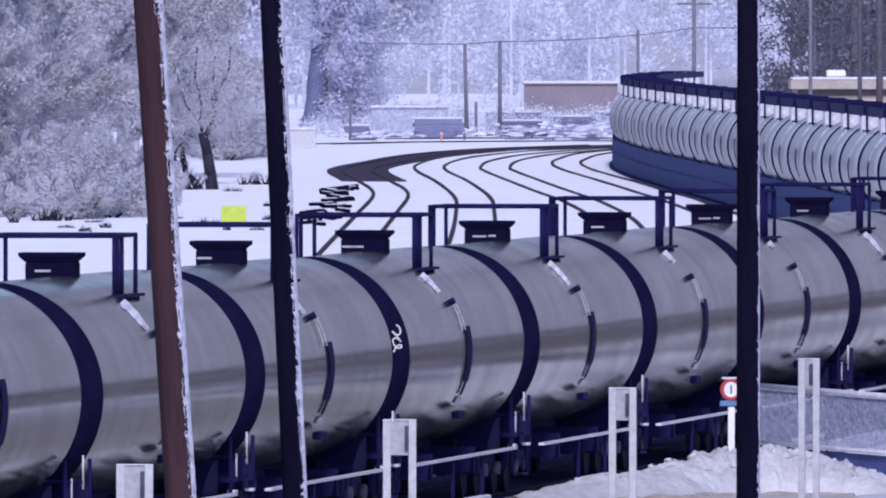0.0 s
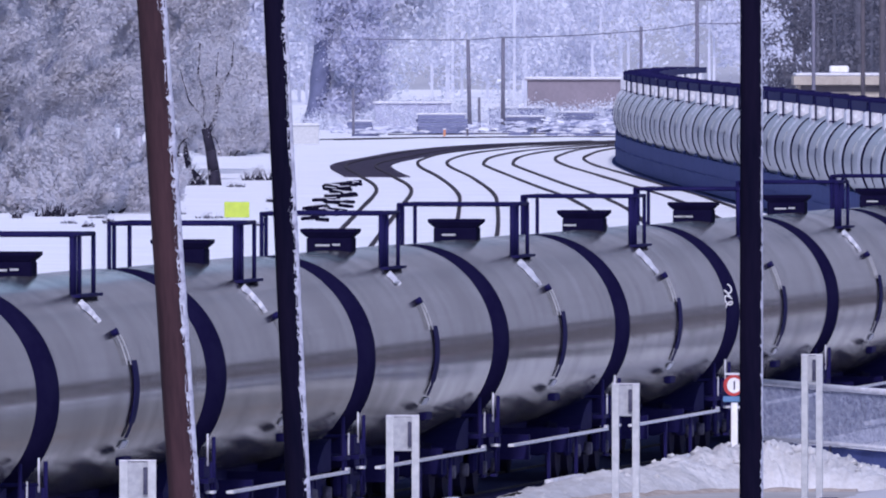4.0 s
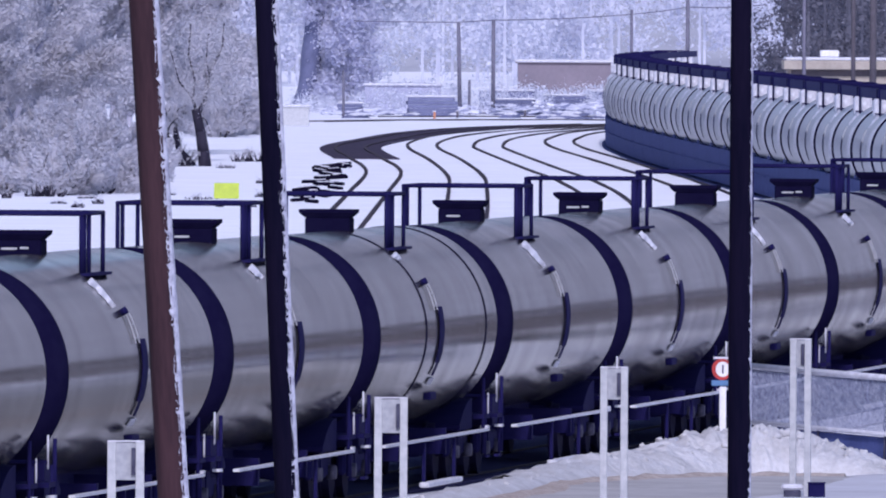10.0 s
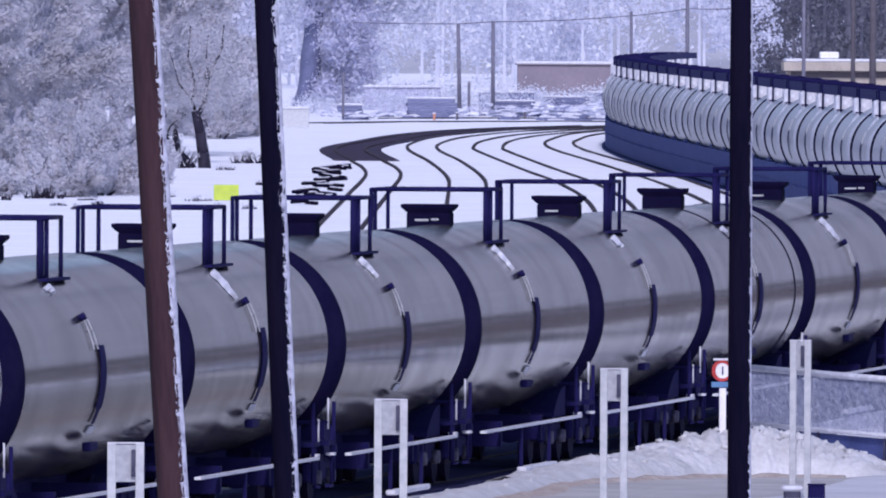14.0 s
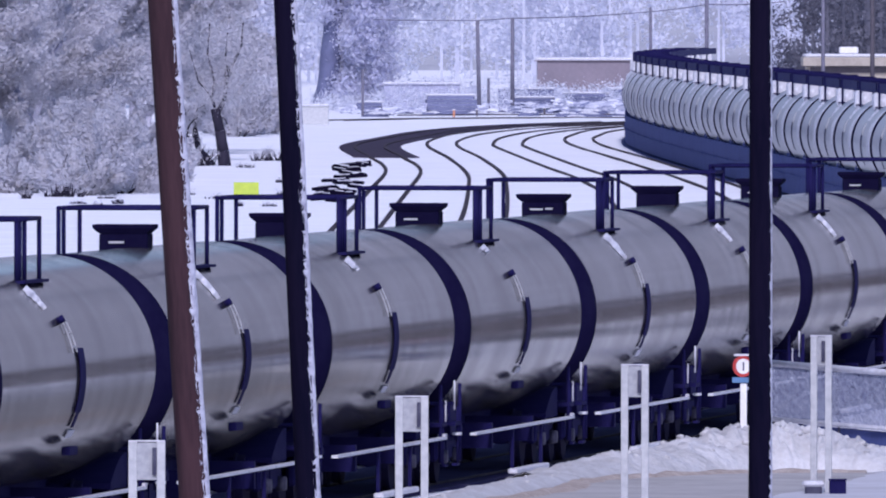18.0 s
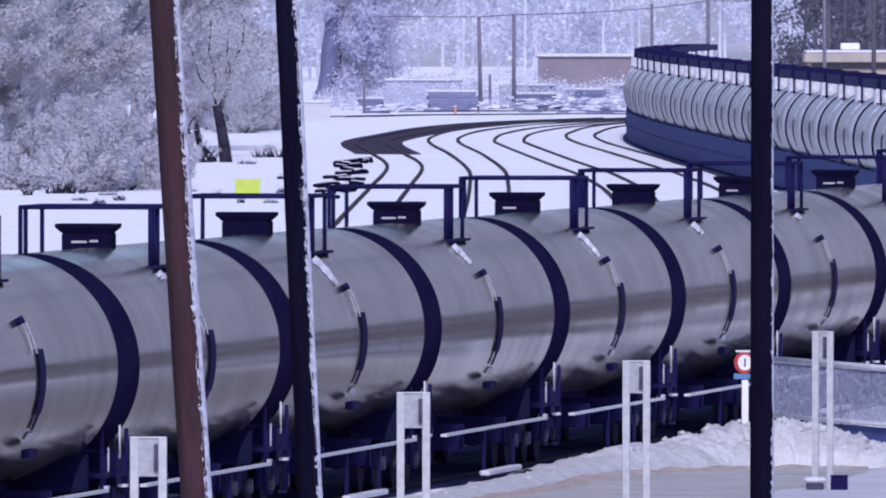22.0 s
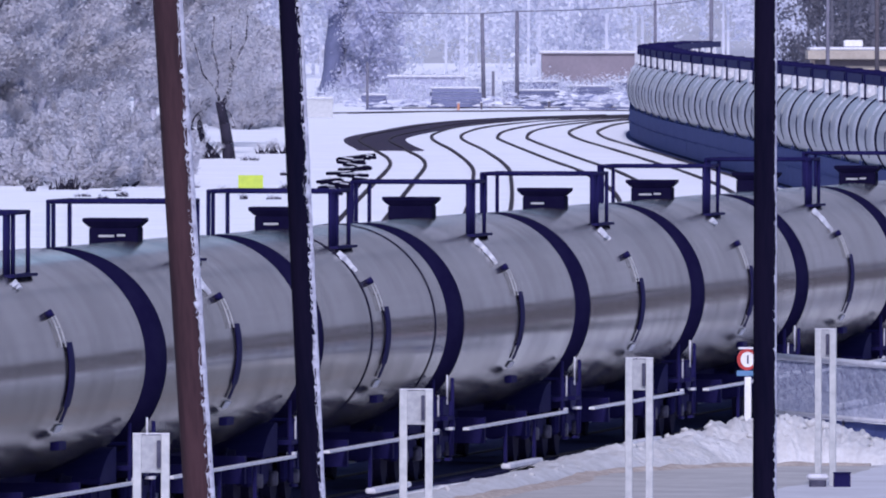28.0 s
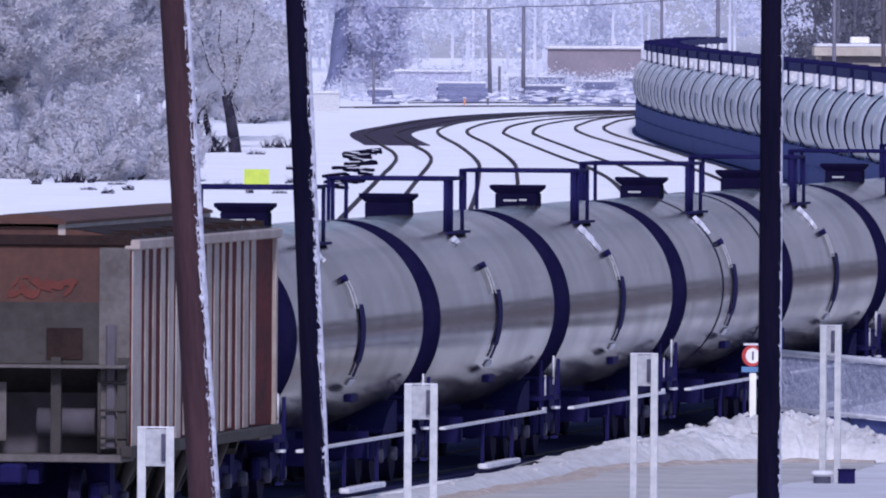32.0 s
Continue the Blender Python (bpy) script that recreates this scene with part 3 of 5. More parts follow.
for k in range(-21, 8):
    car = first if k == 0 else copy_thing(first, Matrix.Identity(4))
    TRAIN.append((car, k + 0.436))
    shift = 0.05 if k in (2, 1, -1, -2, -6, -13, -16, -18) else -0.07
    for ob in car.children:
        if ob.name.startswith("valve_housing"):
            ob.location.x = shift
        if ob.name.startswith("rime_crust") and k:
            ob.data = CRUSTS[(k * 7 + 3) % 5][0 if ob.data.vertices[0].co.x > 0 else 1]
    if k in (-5, -18):
        for me in STRAP:
            part("jacket_strap", me, None, car)
    if k % 3 != 1:
        for me in MARK[:1 + k % 2]:
            part("stencil_bar", me, None, car).location.x = shift
    if k == 2:
        part("chalk_scrawl", scrawl(), WHITE, car, "white chalk scrawl on the head")

parked = tank_car("tank_car", GREY_TANK, "hazed grey tank car parked in a long string", False)
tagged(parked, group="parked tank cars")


def parked_string():
    path = smooth_path(PARKED, 40)
    dist = [0.0]
    for a, b in zip(path, path[1:]):
        dist.append(dist[-1] + math.dist(a, b))
    s, k, here = 66.0, 0, parked
    while s < dist[-1] - 60:
        while dist[k + 1] < s:
            k += 1
        a, b = path[k], path[k + 1]
        f = (s - dist[k]) / (dist[k + 1] - dist[k])
        m = pose(a[0] + (b[0] - a[0]) * f, a[1] + (b[1] - a[1]) * f, 0, 0, 0, math.degrees(math.atan2(-(b[0] - a[0]), b[1] - a[1])))
        if here:
            here.matrix_basis = m
            here = None
        else:
            copy_thing(parked, m)
        s += CAR


parked_string()


# ---- covered hopper at the tail ----
def hopper_car():
    car = tagged(new("hopper_car"), "weathered covered hopper with pale ribs, rust and faded orange", "hopper car")
    h, w = 7.9, 1.52
    part("side_sheet", box(B(), w - 0.08, w, -h, h, 1.25, 3.98), HOPPER_RED, car, "rust-red side sheet")
    part("side_sheet", box(B(), -w, -w + 0.08, -h, h, 1.25, 3.98), HOPPER_RED, car, "rust-red side sheet")
    for side in (-1, 1):
        part("corner_panel", box(B(), *sorted((side * w, side * (w + 0.016))), -h, -h + 0.95, 1.22, 3.92, 0.004), HOPPER_RIB, car, "pale corner panel")
        part("corner_post", box(B(), *sorted((side * (w - 0.02), side * (w + 0.06))), h - 0.14, h + 0.03, 1.15, 3.95, 0.01), HOPPER_RIB, car, "pale corner post")
        for i in range(15):
            y = -h + 1.35 + i * 0.84
            wide = (0.34, 0.46, 0.52, 0.30, 0.55)[i * 3 % 5]
            part("rib", box(B(), *sorted((side * w, side * (w + 0.016))), y, y + wide, 1.22 + 0.03 * (i % 3), 3.92, 0.004), HOPPER_RIB, car, "pale side rib")
        part("top_chord", box(B(), *sorted((side * (w - 0.1), side * (w + 0.12))), -h - 0.05, h + 0.05, 3.92, 4.06, 0.02), HOPPER_RIB, car, "pale top chord")
        part("side_sill", box(B(), *sorted((side * (w - 0.1), side * (w + 0.08))), -h - 0.4, h + 0.4, 1.08, 1.24, 0.02), HOPPER_GREY, car)
        for i in range(6):
            y = -5.0 + i * 2.0
            bm = tube(B(), (side * 1.3, y - 0.9, 1.1), (side * 0.9, y, 0.35), 0.09, seg=6)
            part("chute_edge", bm, HOPPER_GREY, car)
    # roof: low arch with hatches and a running board, all with a little snow
    bm, last = B(), None
    for i in range(13):
        a = -1 + i / 6
        row = [bm.verts.new((a * w, y, 4.06 + 0.18 * (1 - a * a))) for y in (-h, h)]
        if last:
            bm.faces.new((last[0], last[1], row[1], row[0])).smooth = True
        last = row
    part("roof", bm, HOPPER_BROWN, car, "dark brown low arched roof")
    for y in (-h + 0.01, h - 0.01):
        bm = B()
        bm.faces.new([bm.verts.new((-w, y, 3.9))] + [bm.verts.new((a / 6 * w, y, 4.055 + 0.18 * (1 - a * a / 36))) for a in range(-6, 7)] + [bm.verts.new((w, y, 3.9))])
        part("roof_gable", bm, HOPPER_ORANGE, car, "rust-brown arched roof end")
    part("roof_end", box(B(), -w, w, -h - 0.06, -h + 0.05, 3.97, 4.12, 0.02), HOPPER_BROWN, car, "dark brown roof lip")
    part("lower_plate", box(B(), -1.35, -0.2, -h - 0.02, -h + 0.02, 1.3, 2.1), HOPPER_PLATE, car, "grey plate on the end frame")
    part("brown_panel", box(B(), 0.35, 0.85, -h - 0.035, -h - 0.012, 2.42, 2.85), HOPPER_BROWN, car, "dark brown patch")
    # a long brown hatch cover over a pale coaming
    bm, last = B(), None
    for i in range(9):
        a = -1 + i / 4
        row = [bm.verts.new((a * 0.62, y, 4.31 + 0.10 * (1 - a * a))) for y in (-h - 0.1, h + 0.1)] + [bm.verts.new((a * 0.62, y, 4.27)) for y in (h + 0.1, -h - 0.1)]
        if last:
            for k in range(4):
                bm.faces.new((last[k], last[(k + 1) % 4], row[(k + 1) % 4], row[k]))
        else:
            bm.faces.new(row)
        last = row
    bm.faces.new(last[::-1])
    part("hatch_cover", bm, HOPPER_ORANGE, car, "long rust-brown hatch cover")
    for side in (-1, 1):
        part("coaming", box(B(), *sorted((side * 0.50, side * 0.60)), -h, h, 4.12, 4.265), HOPPER_RIB, car, "pale hatch coaming")
        for i in range(12):
            y = -h + 0.4 + i * 1.36
            part("roof_stiffener", box(B(), *sorted((side * 0.62, side * 1.42)), y, y + 0.12, 4.04, 4.17 if i % 2 else 4.15), HOPPER_BROWN, car)
    for e in (-1, 1):
        # upper end sheet, sloping floor and open end frame
        part("end_sheet", box(B(), -w + 0.08, w - 0.08, *sorted((e * (h - 0.08), e * h)), 2.35, 3.98), HOPPER_GREY if e > 0 else HOPPER_ORANGE, car,
             "faded orange end sheet" if e < 0 else "")
        if e < 0:
            part("end_band", box(B(), -w + 0.10, w - 0.10, -h - 0.012, -h, 2.36, 3.2), HOPPER_GREY, car, "grey lower half of the end sheet")
            for x0, x1, z0, tall, seed, paint in ((-0.15, 0.75, 3.42, 0.13, 1.0, SCRAWL_RED), (-1.40, -0.85, 2.85, 0.20, 4.0, SCRAWL_TAN), (-1.42, -0.95, 1.75, 0.12, 7.0, SCRAWL_DARK)):
                bm, last = B(), None
                for i in range(72):
                    f = i / 71
                    x = x0 + (x1 - x0) * f + 0.10 * math.sin(f * 37 + seed)
                    z = z0 + tall * math.sin(f * 31 + seed) * (0.6 + 0.4 * math.sin(f * 7))
                    wide = 0.04 + 0.02 * math.sin(f * 23)
                    here = [bm.verts.new((x - wide * 0.5, -h - 0.0165 - 0.00004 * i, z - wide)), bm.verts.new((x + wide * 0.5, -h - 0.0165 - 0.00004 * i, z + wide))]
                    if last:
                        bm.faces.new((last[0], last[1], here[1], here[0]))
                    last = here
                part("painted_scrawl", bm, paint, car, "sprayed scrawl")
            part("corner_plate", box(B(), 1.08, 1.50, -h - 0.03, -h - 0.013, 1.2, 3.95), HOPPER_PLATE, car, "grey corner plate")
            part("gusset", box(B(), 1.18, 1.32, -h - 0.10, -h - 0.032, 1.2, 2.9, 0.02), DARK_WALL, car, "dark gusset")
            part("lamp_bracket", box(B(), -0.95, -0.80, -h - 0.5, -h - 0.40, 1.13, 1.42, 0.02), HOPPER_RED, car, "red bracket on the platform")
        bm = B()
        vs = [bm.verts.new(v) for v in ((-1.4, e * h, 2.4), (1.4, e * h, 2.4), (1.4, e * 4.6, 0.95), (-1.4, e * 4.6, 0.95))]
        vs += [bm.verts.new(v.co + Vector((0, 0, -0.08))) for v in vs[:4]]
        for f in ((0, 1, 2, 3), (7, 6, 5, 4), (0, 4, 5, 1), (1, 5, 6, 2), (2, 6, 7, 3), (3, 7, 4, 0)):
            bm.faces.new([vs[i] for i in f])
        part("slope_sheet", bm, HOPPER_GREY, car, "grey sloping end sheet")
        for x in (-1.42, -0.5, 0.5, 1.42):
            part("end_post", box(B(), x - 0.07, x + 0.07, *sorted((e * (h + 0.02), e * (h + 0.14))), 1.1, 2.45), HOPPER_GREY, car)
        part("end_shelf", box(B(), -1.5, 1.5, *sorted((e * (h - 0.2), e * (h + 0.45))), 2.30, 2.345, 0.01), HOPPER_PLATE, car, "pale ledge")
        part("end_platform", box(B(), -1.45, 1.45, *sorted((e * (h - 0.9), e * (h + 0.55))), 1.02, 1.12, 0.01), HOPPER_PLATE, car, "pale end platform")
        # dark panel stands in for the shade under the slope sheet
        part("bulkhead", box(B(), -1.2, 1.2, *sorted((e * (h - 0.95), e * (h - 0.85))), 1.1, 2.2), DARK_WALL, car, "dark panel for the shaded space under the slope")
        part("brake_cylinder", tube(B(), (0.2, e * (h - 0.3), 1.55), (1.0, e * (h - 0.3), 1.55), 0.2, seg=14), DARK_WALL, car, "dark brake cylinder")
        for k in range(7 if e > 0 else 3):
            z = 1.35 + 0.38 * k
            part("ladder_rung", tube(B(), (1.1, e * (h + 0.16), z), (1.5, e * (h + 0.16), z), 0.02, seg=6), HOPPER_GREY, car)
        part("ladder_stile", tube(B(), (1.1, e * (h + 0.16), 1.1), (1.1, e * (h + 0.16), 4.0 if e > 0 else 2.3), 0.025, seg=6), HOPPER_GREY, car)
        part("ladder_stile", tube(B(), (1.5, e * (h + 0.16), 1.1), (1.5, e * (h + 0.16), 4.0 if e > 0 else 2.3), 0.025, seg=6), HOPPER_GREY, car)
        part("coupler", box(B(), -0.16, 0.16, *sorted((e * (h + 0.4), e * 9.04)), 0.72, 1.0, 0.04), FRAME, car)
        y = e * 6.6
        part("bolster", box(B(), -1.1, 1.1, y - 0.25, y + 0.25, 0.42, 1.1), FRAME, car)
        for x in (-1.0, 1.0):
            part("truck_side_frame", box(B(), x - 0.08, x + 0.08, y - 1.25, y + 1.25, 0.38, 0.72, 0.05), FRAME, car)
        for v in (-0.89, 0.89):
            axle = part("axle", tube(B(), (-1.05, y + v, 0.46), (1.05, y + v, 0.46), 0.075), WHEEL, car)
            for x in (-0.755, 0.755):
                s = 1 if x > 0 else -1
                part("wheel", lathe_x(B(), [(x - s * 0.09, 0.485), (x - s * 0.05, 0.485), (x - s * 0.045, 0.46), (x + s * 0.07, 0.455)], y + v, 0.46), WHEEL, axle)
                part("bearing_cap", tube(B(), (s * 1.06, y + v, 0.46), (s * 1.2, y + v, 0.46), 0.12, 0.10, 14), GREY_CAP, axle, "grey bearing cap")
    part("centre_sill", box(B(), -0.3, 0.3, -h - 0.4, h + 0.4, 0.72, 1.02), FRAME, car)
    for i in range(3):
        y = -4.0 + i * 4.0
        bm = B()
        t = [bm.verts.new((x, y + v, 1.3)) for x, v in ((-1.4, -1.9), (1.4, -1.9), (1.4, 1.9), (-1.4, 1.9))]
        b = [bm.verts.new((x, y + v, 0.35)) for x, v in ((-0.7, -0.5), (0.7, -0.5), (0.7, 0.5), (-0.7, 0.5))]
        for k in range(4):
            bm.faces.new((t[k], t[(k + 1) % 4], b[(k + 1) % 4], b[k]))
        bm.faces.new(b)
        bm.faces.new(t[::-1])
        part("discharge_chute", bm, HOPPER_GREY, car)
    return car


TRAIN.append((hopper_car(), -22 + 0.436))


# ---- poles, markers, fence, sign beside the line ----
def rime_ridge(r, top, seed, reach):
    """A ragged ribbon of rime frozen to one flank of a pole, wider and narrower along its height."""
    bm, last = B(), None
    n = int(top / 0.035)
    for i in range(n + 1):
        z = top * i / n
        w = noise.noise((z * 2.3, seed, 0.0)) + 0.9 * noise.noise((z * 16.0, seed, 4.0))
        lump = abs(noise.noise((z * 26, seed, 9.0)))
        a0, a1 = radians(-reach - 22 * w), radians(28 + 10 * w)
        ring = []
        for k in range(5):
            a = a0 + (a1 - a0) * k / 4
            q = r * (1.05 - 0.01 * z) + (0.003 + 0.010 * lump) * (0.2 if k in (0, 4) else 1.0)
            ring.append(bm.verts.new((q * math.cos(a), q * math.sin(a), z)))
        if last:
            for k in range(4):
                bm.faces.new((last[k], last[k + 1], ring[k + 1], ring[k])).smooth = True
        last = ring
    return bm


def leaning_pole(x, y, lean, r, material, label, seed):
    pole = tagged(new("utility_pole"), label, "utility pole", "poles beside the line")
    pole.matrix_basis = pose(x, y, ground_z(x, y) - 0.3, 0, lean, 0)
    bm, last = B(), None
    for i in range(25):
        z = -0.4 + 0.5 * i
        rr = r * (1.06 - 0.005 * i)
        ring = [bm.verts.new((rr * (1 + 0.02 * noise.noise((math.cos(a) * 2, math.sin(a) * 2, z + seed))) * math.cos(a), rr * math.sin(a), z))
                for a in [k * math.tau / 24 for k in range(24)]]
        if last:
            for k in range(24):
                bm.faces.new((last[k], last[(k + 1) % 24], ring[(k + 1) % 24], ring[k])).smooth = True
        else:
            bm.faces.new(ring[::-1])
        last = ring
    bm.faces.new(last)
    part("shaft", bm, material, pole)
    part("rime_seam", rime_ridge(r, 11.0, seed, 30 if seed == 3 else 54), POLE_RIME, pole, "ragged seam of rime")
    return pole


leaning_pole(-2.62, 235, -3.75, 0.162, WOOD_RED, "brown leaning timber pole with rime frozen to one side", 1)
leaning_pole(-1.72, 270, -2.7, 0.145, WOOD_DARK, "black leaning timber pole with rime frozen to one side", 2)
leaning_pole(3.95, 285, 0.0, 0.146, WOOD_DARK, "black upright timber pole with a thin line of rime", 3)


def road_marker(x, y, wide, turn, up=0.0):
    m = tagged(new("road_marker"), "galvanised twin-post marker frame with a small plate", "road marker", "twin-post markers")
    m.matrix_basis = pose(x, y, ground_z(x, y) + up, 0, 0, turn)
    for px in (-wide, wide):
        part("post", box(B(), px - 0.05, px + 0.05, -0.03, 0.03, -0.3, 2.37, 0.006), GALV, m)
    part("plate", box(B(), -wide + 0.05, wide - 0.05, -0.02, 0.0, 1.92, 2.36, 0.004), PLATE, m, "dull grey plate")
    part("bracket", box(B(), wide - 0.10, wide - 0.05, -0.06, -0.02, 1.98, 2.3), GREY_CAP, m, "small grey bracket")
    part("snow_cap", box(B(), -wide - 0.05, wide + 0.05, -0.035, 0.035, 2.37, 2.385), FROST, m, "thin snow on top")
    return m


road_marker(-3.6, 257, 0.165, 0, -0.032)
road_marker(-0.56, 284, 0.165, 0, 0.025)
road_marker(2.53, 310, 0.145, -8, 0.024)
road_marker(5.62, 338, 0.115, -14, 0.03)
foot = tagged(new("anchor_block"), "snow-topped concrete anchor block at the foot of a marker", "concrete block")
foot.matrix_basis = pose(5.56, 337.4, ground_z(5.56, 337.4) - 0.06)
part("block", box(B(), -0.2, 0.06, -0.25, 0.1, 0, 0.17, 0.02), GREY_CAP, foot)
part("snow_cap", box(B(), -0.24, 0.10, -0.27, 0.1, 0.165, 0.25, 0.03), FROST, foot)
ibox = tagged(new("junction_box"), "dark steel box on the ground beside a marker", "metal box")
ibox.matrix_basis = pose(5.86, 337.2, ground_z(5.86, 337.2) - 0.06)
part("case", box(B(), -0.13, 0.13, -0.12, 0.12, 0, 0.26, 0.015), FRAME, ibox)
part("cover", box(B(), -0.14, 0.14, -0.13, 0.13, 0.26, 0.285, 0.005), FRAME, ibox)


def warning_sign():
    x, y = 4.66, 358.5
    sign = tagged(new("warning_sign"), "small red and white sign on a white post in snow", "sign")
    sign.matrix_basis = pose(x, y, ground_z(x, y) - 0.39)
    part("post", box(B(), -0.02, 0.09, -0.03, 0.03, -0.3, 1.72, 0.01), WHITE, sign, "white post")
    bm = B()
    rim = [bm.verts.new((0.02 + 0.165 * math.cos(i * math.tau / 28), y, 2.0 + 0.175 * math.sin(i * math.tau / 28))) for y in (-0.055, -0.03) for i in range(28)]
    for i in range(28):
        bm.faces.new((rim[i], rim[(i + 1) % 28], rim[28 + (i + 1) % 28], rim[28 + i]))
    bm.faces.new(rim[:28])
    bm.faces.new(rim[28:])
    part("panel", bm, SPOUT, sign, "red round panel")
    bm = B()
    lathe = [(math.cos(i * math.tau / 24) * 0.115 + 0.03, -0.061, 2.0 + math.sin(i * math.tau / 24) * 0.125) for i in range(24)]
    ring = [bm.verts.new(v) for v in lathe]
    back = [bm.verts.new((v[0], v[1] + 0.005, v[2])) for v in lathe]
    bm.faces.new(ring)
    for i in range(24):
        bm.faces.new((ring[i], ring[(i + 1) % 24], back[(i + 1) % 24], back[i]))
    part("white_disc", bm, WHITE, sign, "white disc")
    part("bar", box(B(), 0.02, 0.045, -0.066, -0.0615, 1.93, 2.07), FRAME, sign, "black bar")
    part("lower_plate", box(B(), -0.15, 0.15, -0.05, -0.03, 1.73, 1.82, 0.005), BLUE, sign, "blue and white lower plate")
    part("snow_cap", box(B(), -0.12, 0.15, -0.06, 0.02, 2.17, 2.2), FROST, sign)


warning_sign()


def mesh_fence():
    a, b = Vector((5.23, 364.8)), Vector((8.42, 359.3))
    d = (b - a)
    length = d.length
    fence = tagged(new("wire_fence"), "rimed wire-mesh fence with a snowy top rail", "fence")
    z = bed(365) - 0.042
    fence.matrix_basis = pose(a.x, a.y, z, 0, 1.57, math.degrees(math.atan2(d.y, d.x)))
    n = 3
    for i in range(n + 1):
        x = length * i / n
        part("post", tube(B(), (x, 0.03, -0.3), (x, 0.03, 1.6), 0.02), GREY_CAP, fence)
    for zz, r, nm in ((1.604, 0.055, "top_rail"), (0.68, 0.04, "bottom_rail")):
        part(nm, tube(B(), (0, 0, zz), (length, 0, zz), r), FROST, fence, "snow-capped rail")
    part("base_board", box(B(), 0, length, 0.05, 0.13, -0.4, 0.62, 0.01), HAZE_BLUE, fence, "dark base board")
    verts, faces = [], []
    step, w = 0.052, 0.0075
    hgt = 0.95
    for sgn in (1, -1):
        k = -int(hgt / step)
        while k * step < length:
            x0 = k * step
            p0, p1 = (x0, 0.66), (x0 + hgt, 0.66 + hgt)
            lo, hi = max(0.0, -x0 / hgt), min(1.0, (length - x0) / hgt)
            if hi > lo:
                def pt(f):
                    zz = p0[1] + (p1[1] - p0[1]) * f
                    return (p0[0] + (p1[0] - p0[0]) * f, zz if sgn > 0 else 1.32 + hgt - zz)
                pieces = max(1, int((hi - lo) * hgt / step))
                for j in range(pieces):
                    (xa, za), (xb, zb) = pt(lo + (hi - lo) * j / pieces), pt(lo + (hi - lo) * (j + 1) / pieces)
                    i0 = len(verts)
                    yy = 0.004 * sgn
                    verts += [(xa, yy, za - w), (xa, yy, za + w), (xb, yy, zb + w), (xb, yy, zb - w),
                              (xa, yy + 0.006, za - w), (xa, yy + 0.006, za + w), (xb, yy + 0.006, zb + w), (xb, yy + 0.006, zb - w)]
                    faces += [(i0, i0 + 1, i0 + 2, i0 + 3), (i0 + 4, i0 + 7, i0 + 6, i0 + 5), (i0 + 1, i0 + 5, i0 + 6, i0 + 2), (i0, i0 + 3, i0 + 7, i0 + 4)]
            k += 1
    mesh_ob = part("wire_mesh", numpy_mesh("wire_mesh", np.array(verts), np.array(faces), MESH_WIRE), None, fence, "rime-clogged wire mesh")
    tagged(mesh_ob, kind="stuff")


mesh_fence()


# ---- road, kerb of grit, ploughed banks ----
def along(s, d, z=0.0):
    """A place s metres along the main line and d metres to its right."""
    x = -6.26 + math.sin(HEADING) * s + math.cos(HEADING) * d
    y = 299.7 + math.cos(HEADING) * s - math.sin(HEADING) * d
    return x, y, ground_z(x, y) + z


def grid_sheet(name, rows, material):
    bm = B()
    grid = [[bm.verts.new(v) for v in row] for row in rows]
    for a, b in zip(grid, grid[1:]):
        for i in range(len(a) - 1):
            bm.faces.new((a[i], a[i + 1], b[i + 1], b[i])).smooth = True
    return part(name, bm, material)


road = grid_sheet("road", [[along(s, d + 0.25 * noise.noise((s * 0.2, d, 1.0)), -0.012) for d in (3.1, 4, 5, 5.8, 6.7, 7.6)] for s in steps((-260, 0, 40), (0, 54.5, 50))], ROAD)
tagged(road, "salt-grey asphalt road partly covered with snow", "road", kind="structure")
apron = grid_sheet("packed_snow", [[along(s, d + 0.3 * noise.noise((s * 0.3, d, 2.0)), (-0.06 if d < 6.5 else -0.004 + 0.012 * noise.noise((s * 0.5, d, 8.0)))) for d in (6.3, 7.0, 8, 9, 10, 11.5)] for s in steps((-20, 75, 90))], SLUSH)
tagged(apron, "trodden grey snow along the edge of the road", "snow", kind="structure")
def verge_rows():
    """The gritty foot of the banks: along the track, then round the end of the road."""
    way = [along(q, 3.05)[:2] for q in steps((-120, 30, 90))] + [along(q, 3.05 + 0.012 * (q - 30))[:2] for q in (36, 42)]
    way += [(2.05, 346.6), (3.1, 350.2), (4.3, 352.6), (5.5, 353.4), (6.6, 353.4)]
    path = [(x, y) for x, y, z in smooth_path(way[-9:], 10)]
    path = way[:-9] + path
    rows = []
    for i, (x, y) in enumerate(path):
        a, b = path[max(0, i - 1)], path[min(len(path) - 1, i + 1)]
        d = Vector((b[0] - a[0], b[1] - a[1])).normalized()
        row = []
        for k, q in enumerate((-0.3, -0.1, 0.12, 0.36 + 0.2 * noise.noise((x * 2.1, y * 0.7, 3.0)))):
            px, py = x + d.y * q, y - d.x * q
            row.append((px, py, ground_z(px, py) + (0.03 + 0.05 * noise.noise((px * 3, py * 1.3, 5.0)) if 0 < k < 3 else -0.03)))
        rows.append(row)
    return rows


verge = grid_sheet("verge", verge_rows(), DIRT_SNOW)
tagged(verge, "strip of brown gritty snow beside the track", "verge", kind="structure")


shoulder = grid_sheet("ballast_shoulder", [[along(s, 1.45 + 1.2 * i / 4, -0.035 + 0.05 * noise.noise((s * 2, i, 6.0)) * (0 < i < 4)) for i in range(5)] for s in steps((81, 118, 50))], SNOWY_BALLAST)
